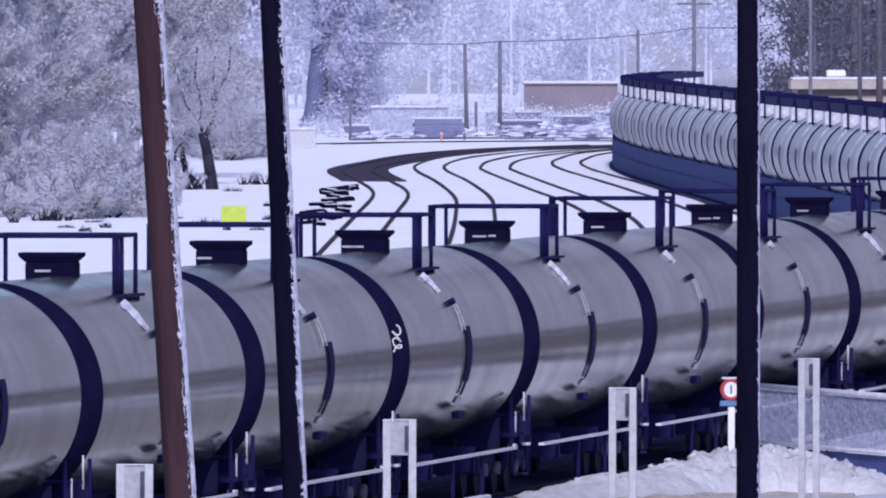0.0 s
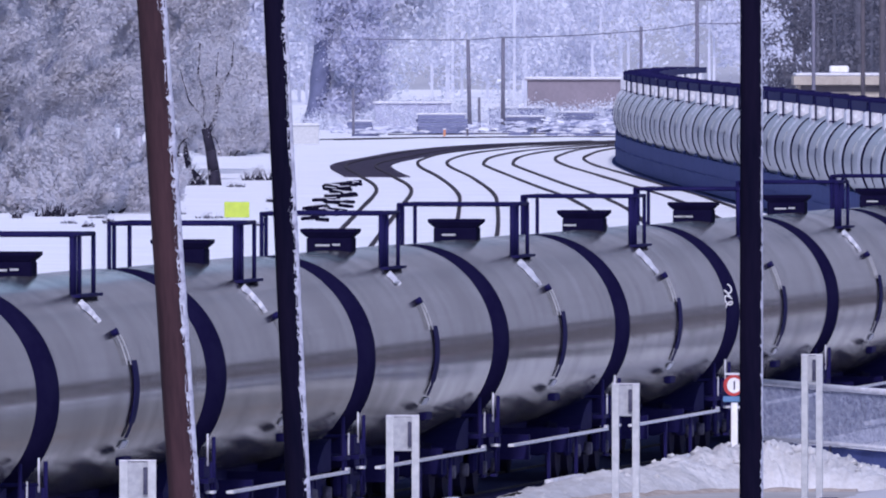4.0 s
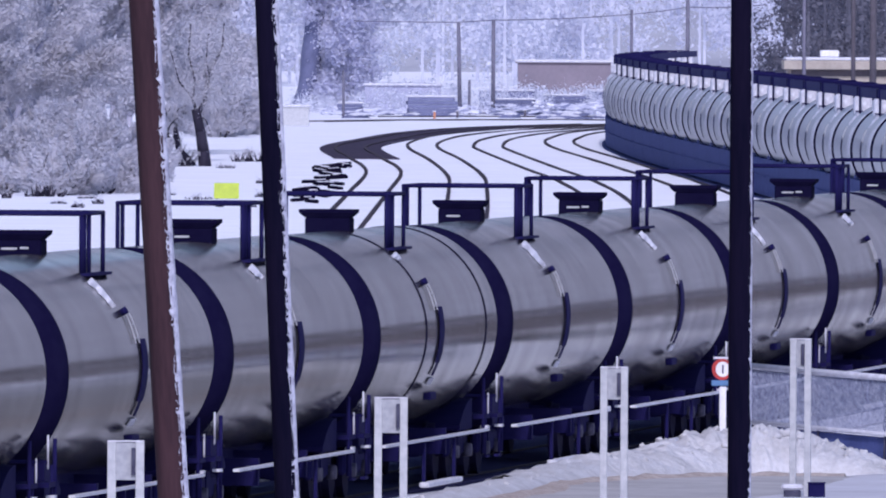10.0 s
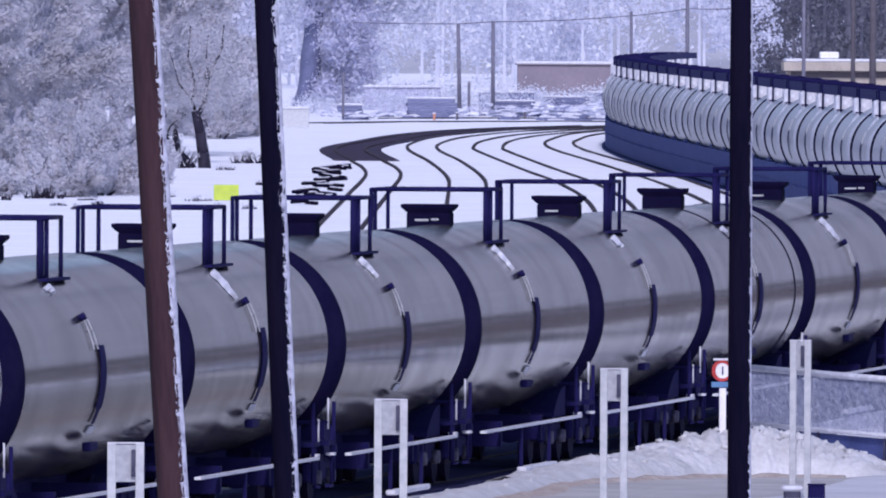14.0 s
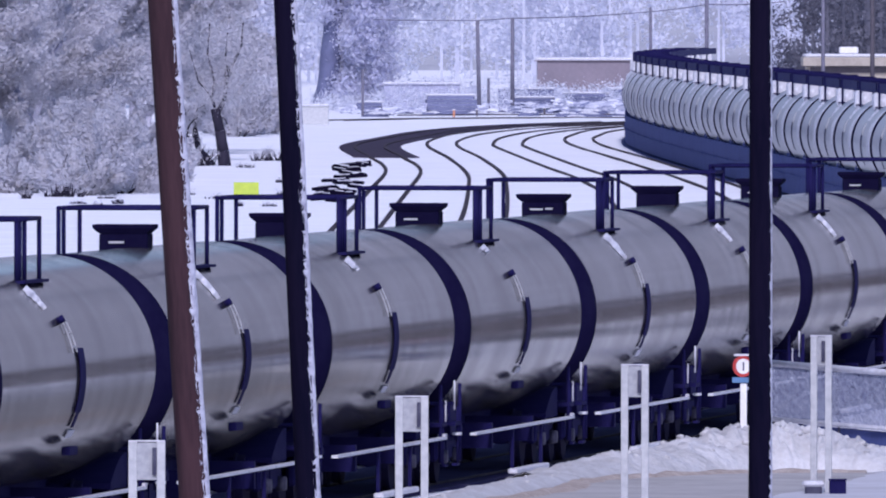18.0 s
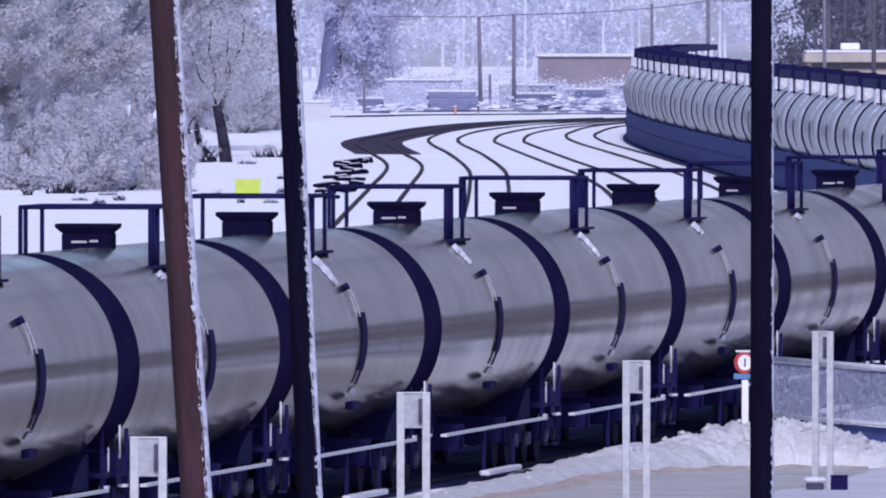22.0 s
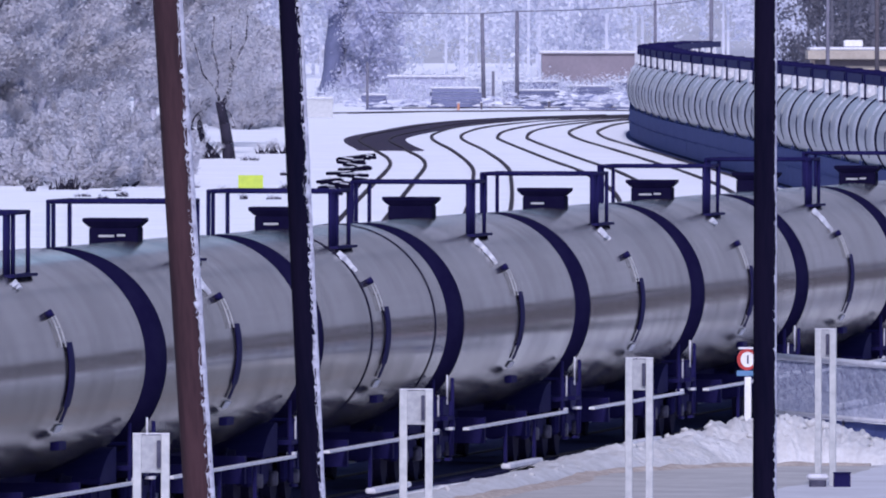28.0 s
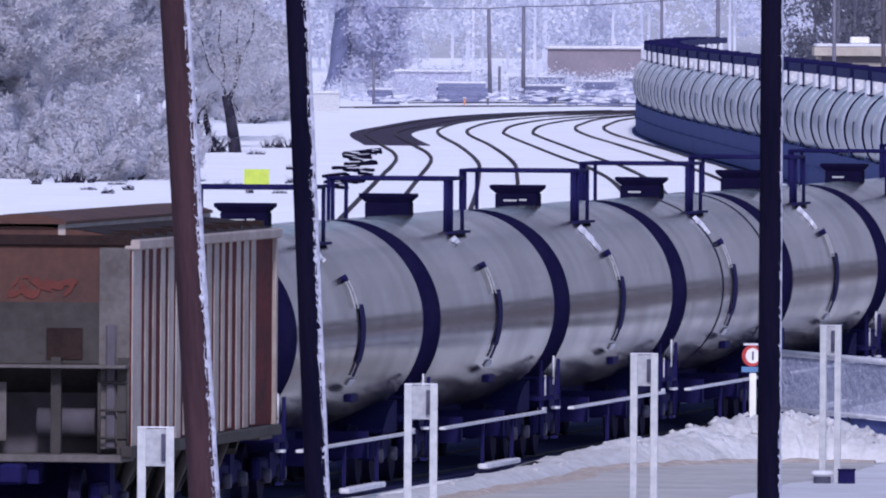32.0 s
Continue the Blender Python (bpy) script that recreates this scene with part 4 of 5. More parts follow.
tagged(shoulder, "snow-dusted ballast shoulder beside the line", "ballast", kind="structure")


def snow_chunk(seed):
    """A broken clod of ploughed snow."""
    bm = B()
    bmesh.ops.create_icosphere(bm, subdivisions=2, radius=0.12)
    for v in bm.verts:
        v.co *= 1 + 0.7 * noise.noise(v.co * 9 + Vector((seed, 0, 0)))
        v.co.z *= 0.7
    for f in bm.faces:
        f.smooth = True
    return mesh_of("snow_chunk", bm, BANK)


CHUNKS = [snow_chunk(k * 3.7) for k in range(4)]


def snow_ridge(name, path, label, seed, material, chunks=46):
    """A lumpy ploughed bank along path: places with a half width and a height."""
    pts = []
    for (a, b) in zip(path, path[1:]):
        for i in range(40):
            f = i / 40
            pts.append([p + (q - p) * f for p, q in zip(a, b)])
    pts.append(list(path[-1]))
    rows = []
    for i, (x, y, half, h) in enumerate(pts):
        a, b = pts[max(0, i - 25)], pts[min(len(pts) - 1, i + 25)]
        d = Vector((b[0] - a[0], b[1] - a[1])).normalized()
        row = []
        for j in range(31):
            q = -1 + j / 15
            px, py = x + d.y * q * half, y - d.x * q * half
            rag = 0.9 + 0.2 * noise.noise((px * 1.7, py * 0.8, seed)) + 0.16 * noise.noise((px * 5.0, py * 2.5, seed + 7)) + 0.13 * noise.noise((px * 13, py * 7, seed))
            z = h * max(0.0, (1 - q * q)) ** 0.6 * max(0.15, rag)
            row.append((px, py, ground_z(px, py) - 0.09 + z))
        rows.append(row)
    ob = tagged(grid_sheet(name, rows, material), label, "snow bank")
    rnd = random.Random(int(seed))
    for i in range(chunks):
        row = rows[rnd.randrange(len(rows) // 5, len(rows))]
        x, y, z = row[rnd.randrange(6, 25)]
        lump = part("snow_chunk", CHUNKS[rnd.randrange(4)], None, ob)
        k = rnd.uniform(0.4, 1.05) * min(1.0, 0.35 + z - ground_z(x, y))
        lump.matrix_basis = pose(x, y, z, rnd.uniform(-25, 25), rnd.uniform(-25, 25), rnd.uniform(0, 360)) @ Matrix.Scale(k, 4)
    return ob


snow_ridge("snow_bank", [(1.15, 346, 0.5, 0.22), (2.2, 351, 0.8, 0.36), (3.4, 354, 1.0, 0.52), (4.4, 355.5, 1.1, 0.76), (5.5, 356, 1.1, 0.84), (6.4, 355.9, 1.1, 0.64), (7.6, 355.5, 0.9, 0.22)],
           "lumpy ploughed snow bank beside the road", 2.0, BANK)
snow_ridge("snow_bank", [(*along(-110, 2.5)[:2], 0.35, 0.13), (*along(-20, 2.45)[:2], 0.35, 0.13), (*along(30, 2.4)[:2], 0.42, 0.19), (*along(44, 2.4)[:2], 0.5, 0.24), (*along(52, 2.5)[:2], 0.5, 0.2)],
           "low ragged snow windrow along the track", 9.0, BANK)


# heaps added out of view to roughen the snow edge mirrored in the tanks
heap_rnd = random.Random(33)
snow_ridge("snow_bank", [(*along(90 + 5.5 * k, 4.9 + heap_rnd.uniform(-0.3, 0.5))[:2], 0.8, heap_rnd.choice((0.12, 0.3, 0.55, 0.8, 1.05, 1.25))) for k in range(40)],
           "unseen snow heaps behind the fence, added for the tanks' reflections", 4.0, SNOW, 0)


# ---- trees and woods ----
def unit(v):
    return v / np.linalg.norm(v, axis=1)[:, None]


def tufts(rnd, centres, spread, n, size, slim=0.4):
    """Puffs of rimed twigs round branch ends: many small blades that lie along the skin of each puff."""
    c = centres[rnd.integers(0, len(centres), n)]
    o = rnd.normal(0, 1, (n, 3))
    p = c + o * spread
    nrm = unit(unit(o) + rnd.normal(0, 0.28, (n, 3)))
    d = unit(np.cross(nrm, rnd.normal(0, 1, (n, 3))))
    q = np.cross(nrm, d)
    s = size * rnd.uniform(0.5, 1.5, (n, 1))
    v = np.concatenate([p - q * s * slim, p + q * s * slim, p + d * s + q * s * slim * 0.4, p + d * s * 1.15 - q * s * slim * 0.3], 1).reshape(-1, 3)
    f = np.arange(4 * n).reshape(n, 4)
    return v, f


def puffs(rnd, centres, axis_from, radius, n, size, slim=0.42, lengthen=1.9):
    """Plumes of rimed twigs: blades on the skin of drawn-out clumps that reach up and away from the stem."""
    m = len(centres)
    out = centres - axis_from
    out[:, 2] = np.abs(out[:, 2]) * 0.25
    ax = unit(unit(out + 1e-6) + np.array([0, 0, 0.55]) + rnd.normal(0, 0.35, (m, 3)))
    size_of = radius * rnd.uniform(0.55, 1.35, m)
    k = rnd.integers(0, m, n)
    o = unit(rnd.normal(0, 1, (n, 3)))
    a = ax[k]
    along_axis = (o * a).sum(1)[:, None] * a
    shape = (o - along_axis) * (0.62 + 0.38 * rnd.uniform(0, 1, (n, 1))) + along_axis * lengthen
    p = centres[k] + shape * size_of[k][:, None] * rnd.uniform(0.75, 1.05, (n, 1))
    nrm = unit(o - along_axis * 0.55 + rnd.normal(0, 0.30, (n, 3)))
    d = unit(np.cross(nrm, np.cross(a, nrm)) + rnd.normal(0, 0.45, (n, 3)))
    q = np.cross(nrm, d)
    s = size * rnd.uniform(0.5, 1.5, (n, 1))
    v = np.concatenate([p - q * s * slim, p + q * s * slim, p + d * s + q * s * slim * 0.4, p + d * s * 1.15 - q * s * slim * 0.3], 1).reshape(-1, 3)
    return v, np.arange(4 * n).reshape(n, 4)


def limbs(bm, rnd, p, d, length, r, depth, ends):
    """A forking limb of tapered bars; gathers branch places."""
    q = p
    for k in range(3):
        d = (d + Vector(rnd.normal(0, 0.16, 3))).normalized()
        e = q + d * length / 3
        tube(bm, q, e, r * (1 - k * 0.22), r * (0.78 - k * 0.22), 6)
        q = e
        if depth < 3:
            ends.append(tuple(e))
    if depth > 0:
        for k in range(3 if depth > 1 else 2):
            side = (d + Vector(rnd.normal(0, 0.62, 3)) + Vector((0, 0, 0.15))).normalized()
            limbs(bm, rnd, p + (q - p) * rnd.uniform(0.55, 1.0), side, length * rnd.uniform(0.55, 0.8), r * 0.5, depth - 1, ends)
    else:
        ends.append(tuple(q))


def rimed_tree(seed, height, trunk_r, label, n=5000, size=0.26, lean=(0, 0), crown=None, material=None, bark=None):
    rnd = np.random.default_rng(seed)
    tree = tagged(new("tree"), label, "tree", "rimed trees")
    bm, ends = B(), []
    limbs(bm, rnd, Vector((0, 0, -0.2)), Vector((lean[0], lean[1], 1)).normalized(), height * 0.42, trunk_r, 3, ends)
    part("trunk", bm, bark or BARK, tree, "rimed bark" if bark else "dark bark")
    e = np.array(ends)
    e = e[e[:, 2] > height * 0.12]
    if crown:
        v, f = tufts(rnd, e, crown, n, size)
    else:
        e = e[rnd.permutation(len(e))[:110]]
        v, f = puffs(rnd, e, np.array([0, 0, height * 0.3]), height * 0.042, n, size)
    part("crown", numpy_mesh("crown", v, f, material or RIME), None, tree, "rime-white twigs")
    return tree


def bush(seed, r, h, label, n=2200, size=0.2):
    rnd = np.random.default_rng(seed)
    ob = tagged(new("bush"), label, "bush", "rimed bushes")
    bm, ends = B(), []
    for k in range(7):
        a = rnd.uniform(0, math.tau)
        limbs(bm, rnd, Vector((0.3 * math.cos(a), 0.3 * math.sin(a), -0.1)), Vector((math.cos(a) * r / h, math.sin(a) * r / h, 1)).normalized(), h * 0.5, 0.05, 1, ends)
    tagged(part("stem_clump", bm, BARK, ob, "dark stems"), kind="stuff")
    e = np.array(ends)
    v, f = puffs(rnd, e[rnd.permutation(len(e))[:26]], np.array([0, 0, 0.3]), r * 0.24, n, size)
    v[:, 2] = np.maximum(v[:, 2], 0.02)
    part("foliage", numpy_mesh("foliage", v, f, RIME), None, ob, "rime-white twigs")
    return ob


def woods_left():
    rnd = random.Random(5)
    kinds = [rimed_tree(20 + i, 11 + 1.3 * i, 0.2, "tall bare tree thick with white rime", 56000, 0.10, bark=RIMED_BARK) for i in range(4)]
    spots = []
    for i in range(34):
        y = rnd.uniform(905, 1120)
        x = rnd.uniform(-21.5, -12.4) * y / 900
        if x > -16.5 * y / 900 and y < 1010:
            x, y = x * (y + 110) / y, y + 110
        spots.append((x, y))
    for i in range(14):
        y = rnd.uniform(880, 1000)
        spots.append((rnd.uniform(-48, -22), y))
    more = random.Random(6)
    for i, (x, y) in enumerate(spots):
        m = pose(x, y, ground_z(x, y) - 0.1, 0, 0, rnd.uniform(0, 360))
        if i < 4:
            kinds[i].matrix_basis = m
        else:
            copy_thing(kinds[i % 4], m)
    shrubs = [bush(60 + i, 1.5 + 0.3 * i, 2.4 + 0.5 * i, "rimed thicket at the edge of the woods", 22000, 0.085) for i in range(3)]
    for i in range(60):
        y = rnd.uniform(835, 930)
        x = rnd.uniform(-20.5, -12.4) * y / 900
        if i >= 44:
            y = more.uniform(940, 1000)
            x = more.uniform(-20.5, -14.0) * y / 900
        elif i >= 30:
            y = more.uniform(1190, 1250)
            x = more.uniform(-14.2, -10.6)
        m = pose(x, y, ground_z(x, y) - 0.1, 0, 0, rnd.uniform(0, 360))
        if i < 3:
            shrubs[i].matrix_basis = m
        else:
            copy_thing(shrubs[i % 3], m)


woods_left()


def roadside_scrub():
    """Out-of-view rimed scrub beyond the road, added to be mirrored in the passing tanks."""
    rnd = random.Random(15)
    shrubs = [bush(80 + i, 1.7 + 0.4 * i, 2.6 + 0.9 * i, "unseen rimed scrub added for the tanks' reflections", 5000, 0.16) for i in range(3)]
    tagged(shrubs[0], group="field scrub"), tagged(shrubs[1], group="field scrub"), tagged(shrubs[2], group="field scrub")
    for i in range(40):
        y = rnd.uniform(500, 700)
        x = max(0.026 * y + 6, math.tan(radians(rnd.uniform(4, 16))) * (y - 340))
        m = pose(x, y, ground_z(x, y) - 0.1, 0, 0, rnd.uniform(0, 360))
        if i < 3:
            shrubs[i].matrix_basis = m
        else:
            copy_thing(shrubs[i % 3], m)


roadside_scrub()


def trackside_thicket():
    """Added out of view for tank reflections: a dark thicket behind the fence, a few metres from the track, and rimed
    weeds before it.
    """
    rnd = np.random.default_rng(61)
    for name, label, n, near, far, s0, s1, top, size, material in (
            ("thicket", "unseen dark thicket added to darken a band of the tanks' reflections", 26000, 5.6, 24, 88, 330, 2.6, 0.22, BARE_DARK),
            ("weeds", "unseen rimed weeds added for the tanks' reflections", 9000, 3.3, 5.6, 104, 300, 0.75, 0.15, RIME)):
        st = s0 + (s1 - s0) * rnd.uniform(0, 1, n) ** 1.5
        d = near + (far - near) * rnd.uniform(0, 1, n) ** 1.7
        crest = np.array([0.62 + 0.55 * noise.noise((float(a) * 0.35, float(b) * 0.5, 2.0)) for a, b in zip(st, d)])
        z = rnd.uniform(0, 1, n) * top * np.clip(crest, 0.2, 1.0)
        c = np.array([along(a, b) for a, b in zip(st, d)])
        c[:, 2] += z - 0.05
        lean = unit(rnd.normal(0, 0.4, (n, 3)) + np.array([0, 0, 1.0]))
        side = unit(np.cross(lean, rnd.normal(0, 1, (n, 3))))
        q = size * rnd.uniform(0.6, 1.6, (n, 1))
        v = np.concatenate([c - side * q * 0.22, c + side * q * 0.22, c + lean * q + side * q * 0.1, c + lean * q * 1.1 - side * q * 0.1], 1).reshape(-1, 3)
        tagged(new(name, numpy_mesh(name, v, np.arange(4 * n).reshape(n, 4), material)), label, "thicket" if name == "thicket" else "weeds", kind="stuff")


trackside_thicket()


def bent_tree():
    """A dark forked trunk that leans one way and sends a limb up the other."""
    rnd = np.random.default_rng(77)
    tree = tagged(new("tree"), "dark bent tree trunk with rimed branches at the woods' edge", "tree", "rimed trees")
    tree.matrix_basis = pose(-10.3, 985, -0.1)
    way = [(0, 0, -0.2), (-0.1, 0, 0.7), (-0.24, 0, 1.6), (-0.46, 0, 2.6)]
    bm = B()
    for k, (p, q) in enumerate(zip(way, way[1:])):
        tube(bm, p, q, 0.30 - 0.035 * k, 0.27 - 0.035 * k, 10)
    part("trunk", bm, BARK, tree, "dark bark")
    ends = []
    for path, r in ((((-0.46, 0, 2.6), (-0.60, 0, 3.1), (-0.5, 0.1, 3.9), (-0.8, 0.1, 5.0), (-0.7, 0, 6.4)), 0.07),
                    (((-0.40, 0, 2.3), (-0.05, 0, 2.95), (0.02, 0, 3.6), (0.12, 0, 4.2), (0.45, 0, 4.8), (0.72, 0, 5.4), (0.8, 0.1, 6.6)), 0.12),
                    (((0.12, 0, 4.2), (0.0, 0.1, 4.9), (0.1, 0.1, 6.0)), 0.04), (((-0.6, 0, 3.1), (-1.2, 0, 3.8), (-1.6, 0.2, 5.2)), 0.04)):
        bm = B()
        for k, (p, q) in enumerate(zip(path, path[1:])):
            tube(bm, p, q, r * (1 - 0.12 * k), r * (0.88 - 0.12 * k), 8)
            ends += [q, tuple((np.array(p) + np.array(q)) / 2)]
        part("limb", bm, BARK, tree, "dark bark")
    part("burr", lathe_x(B(), [(-0.08, 0.05), (0.0, 0.22), (0.14, 0.24), (0.28, 0.08)], 0, 4.2, 12), BARK, tree, "dark burr")
    e = np.array(ends)
    e = e[e[:, 2] > 2.9]
    v, f = tufts(rnd, e, 0.3, 9000, 0.06)
    part("crown", numpy_mesh("crown", v, f, RIME), None, tree, "rime-white twigs")


bent_tree()
stub = rimed_tree(78, 4.2, 0.24, "small dark forked tree with rimed twigs", 5000, 0.06, lean=(-0.45, 0))
stub.matrix_basis = pose(-10.85, 990, -0.1)


def old_tree():
    """A thick dark leaning trunk under a tall, broad veil of rime."""
    rnd = np.random.default_rng(91)
    tree = tagged(new("tree"), "huge old tree with a thick dark trunk veiled in rime", "tree", "rimed trees")
    tree.matrix_basis = pose(-8.7, 1465, -0.1)
    bm, last = B(), None
    for i in range(25):
        f = i / 24
        c = Vector((0.9 * f + 0.15 * math.sin(f * 5), 0.2 * math.sin(f * 4), 15 * f - 0.3))
        r = 0.78 * (1 - 0.55 * f) + 0.35 * max(0, 1 - f * 9)
        ring = [bm.verts.new(c + Vector((r * math.cos(a), r * math.sin(a), 0)) * (1 + 0.14 * noise.noise((math.cos(a) * 1.6, math.sin(a) * 1.6, f * 9)))) for a in [k * math.tau / 16 for k in range(16)]]
        if last:
            for k in range(16):
                bm.faces.new((last[k], last[(k + 1) % 16], ring[(k + 1) % 16], ring[k])).smooth = True
        last = ring
    bm.faces.new(last)
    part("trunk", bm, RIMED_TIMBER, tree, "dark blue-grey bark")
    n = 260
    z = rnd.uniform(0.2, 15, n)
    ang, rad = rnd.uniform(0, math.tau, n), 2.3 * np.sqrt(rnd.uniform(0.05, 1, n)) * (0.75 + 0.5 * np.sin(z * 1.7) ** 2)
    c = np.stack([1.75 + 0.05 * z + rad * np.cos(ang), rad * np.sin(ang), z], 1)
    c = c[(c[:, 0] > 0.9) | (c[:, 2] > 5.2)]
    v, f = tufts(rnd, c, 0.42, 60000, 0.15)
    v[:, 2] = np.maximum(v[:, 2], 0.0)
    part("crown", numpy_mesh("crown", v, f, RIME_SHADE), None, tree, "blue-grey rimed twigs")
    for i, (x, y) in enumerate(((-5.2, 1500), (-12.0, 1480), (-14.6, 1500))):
        t = rimed_tree(95 + i, 20, 0.3, "tall tree veiled in rime", 40000, 0.22, crown=1.6, material=RIME_HAZED, bark=RIMED_BARK)
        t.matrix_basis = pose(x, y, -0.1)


old_tree()


def far_woods(name, x0, x1, y0, y1, count, h0, h1, seed, material, blades, size, label):
    """A distant belt of rimed trees: trunks and blades in one mesh."""
    rnd = np.random.default_rng(seed)
    vs, fs, k = [], [], 0
    for i in range(count):
        x, y, h = rnd.uniform(x0, x1), rnd.uniform(y0, y1), rnd.uniform(h0, h1)
        n = 26
        zz = np.abs(rnd.uniform(0.06, 1.0, n))
        wide = h * 0.20 * np.sin(np.clip(zz * 1.05, 0.05, 1) * math.pi) ** 0.7
        ang = rnd.uniform(0, math.tau, n)
        c = np.stack([x + wide * np.cos(ang), y + wide * np.sin(ang), zz * h], 1)
        v, f = tufts(rnd, c, h * 0.035, blades, size)
        trunk = np.array([[x - 0.14, y, -0.5], [x + 0.14, y, -0.5], [x + 0.04, y, h * 0.9], [x - 0.04, y, h * 0.9]])
        v = np.concatenate([v, trunk])
        f = np.concatenate([f, [[len(v) - 4, len(v) - 3, len(v) - 2, len(v) - 1]]])
        vs.append(v)
        fs.append(f + k)
        k += len(v)
    ob = new(name, numpy_mesh(name, np.concatenate(vs), np.concatenate(fs), material))
    return tagged(ob, label, "woods", kind="stuff")


far_woods("far_woods", -75, 75, 1850, 2150, 150, 15, 26, 3, RIME_HAZED, 1900, 0.30, "distant belt of trees white with rime")
far_woods("right_woods", 24.2, 62, 1560, 1720, 72, 12, 20, 4, RIME_DARK, 2200, 0.24, "darker belt of bare trees behind buildings")
# this last belt is out of view, added for the dark band the tanks mirror
far_woods("roadside_woods", 72, 230, 540, 780, 230, 4, 7.5, 6, BARE_DARK, 320, 0.8, "unseen belt of dark trees added for the tanks' reflections")


def hill():
    rows = []
    for y in steps((2250, 4300, 24)):
        f = (y - 2250) / 2050
        # unseen extra height, most on the right: tanks mirror hillside, not sky
        rows.append([(x, y - 0.00035 * abs(x) * (y - 1300), -1 + (430 + 420 * min(1, max(0, x - 60) / 420)) * f ** 1.1 * (0.85 + 0.3 * noise.noise((x * 0.003, y * 0.002, 4.0))))
                     for x in steps((-1200, 1900, 90))])
    ob = grid_sheet("hill", rows, HILL)
    tagged(ob, "long hillside of snowy rimed woods", "hill", kind="structure")


hill()


# ---- far side of the yard ----
def brush_row(name, x0, x1, y0, y1, n, size, seed, hgt, label):
    rnd = np.random.default_rng(seed)
    c = np.stack([rnd.uniform(x0, x1, 60), rnd.uniform(y0, y1, 60), rnd.uniform(0, hgt, 60)], 1)
    v, f = tufts(rnd, c, 0.35, n, size)
    v[:, 2] = np.maximum(v[:, 2], 0.0)
    ob = new(name, numpy_mesh(name, v, f, RIME_HAZED))
    return tagged(ob, label, "brush", kind="stuff")


brush_row("brush", -5.2, 1.6, 1455, 1500, 11000, 0.12, 31, 1.25, "low rimed brush at the end of the yard")
brush_row("brush", 3.9, 11.5, 1470, 1520, 11000, 0.12, 32, 1.2, "low rimed brush at the end of the yard")
brush_row("brush", -9.0, -4.5, 1500, 1540, 6000, 0.14, 33, 1.0, "low rimed brush at the end of the yard")


brush_row("brush", -5.2, 2.4, 1438, 1448, 5000, 0.09, 34, 1.35, "thin rimed brush before a shed")
brush_row("brush", 2.8, 11.5, 1446, 1462, 7000, 0.09, 35, 1.3, "thin rimed brush before a shed")
brush_row("brush", -9.5, -5.0, 1440, 1462, 3500, 0.09, 36, 0.8, "low rimed brush at the end of the yard")


def timber_stack(x, y, wide, layers, label):
    st = tagged(new("timber_stack"), label, "timber stack", "timber stacks")
    st.matrix_basis = pose(x, y, ground_z(x, y) - 0.07)
    rnd = random.Random(int(x * 10 + y))
    z = 0.0
    for k in range(layers):
        for j in range(3):
            w = wide * rnd.uniform(0.75, 1.0)
            o = rnd.uniform(-0.15, 0.15)
            part("timber", box(B(), -w / 2 + o, w / 2 + o, j * 0.4, j * 0.4 + 0.3, z, z + 0.22, 0.02), RIMED_TIMBER, st)
        z += 0.24
    part("snow_cap", box(B(), -wide / 2, wide / 2, 0, 1.1, z - 0.02, z + 0.12, 0.05), FROST, st, "cap of snow")


timber_stack(-0.3, 1420, 3.3, 5, "stack of dark timbers under a cap of snow")
timber_stack(-5.5, 1425, 1.7, 3, "low stack of dark timbers under a cap of snow")
timber_stack(5.2, 1440, 2.6, 4, "stack of dark timbers under a cap of snow")
timber_stack(8.6, 1450, 3.2, 5, "stack of dark timbers under a cap of snow")
timber_stack(11.0, 1460, 1.6, 6, "stack of dark timbers under a cap of snow")


def snowy_heaps():
    """Low heaps of rubble and scrap under patchy snow along the far edge of the yard."""
    rnd = random.Random(41)
    for i in range(46):
        y = rnd.uniform(1385, 1500)
        x = rnd.uniform(-7.5, 10.8)
        w, hgt = rnd.uniform(0.5, 1.6), rnd.uniform(0.08, 0.3)
        heap = tagged(new("rubble_heap"), "low heap of dark rubble under patchy snow", "rubble heap", "rubble heaps")
        heap.matrix_basis = pose(x, y, -0.09)
        for name, material, lift, grow in (("mound", RIMED_TIMBER, 0.0, 1.0), ("snow_patch", FROST, 0.06, 0.72)):
            bm = B()
            rows = []
            for j in range(6):
                a = j / 5 * math.pi / 2
                ring = []
                for k in range(12):
                    c = k * math.tau / 12
                    q = 1 + 0.35 * noise.noise((math.cos(c) * 1.5 + i, math.sin(c) * 1.5, j * 0.6 + lift * 9))
                    ring.append(bm.verts.new((w * grow * q * math.cos(a) * math.cos(c), 0.8 * w * grow * q * math.cos(a) * math.sin(c),
                                              (hgt * q * math.sin(a) + lift) if lift == 0 or j else hgt * 0.55)))
                if rows:
                    for k in range(12):
                        bm.faces.new((rows[-1][k], rows[-1][(k + 1) % 12], ring[(k + 1) % 12], ring[k]))
                rows.append(ring)
            part(name, bm, material, heap)


snowy_heaps()


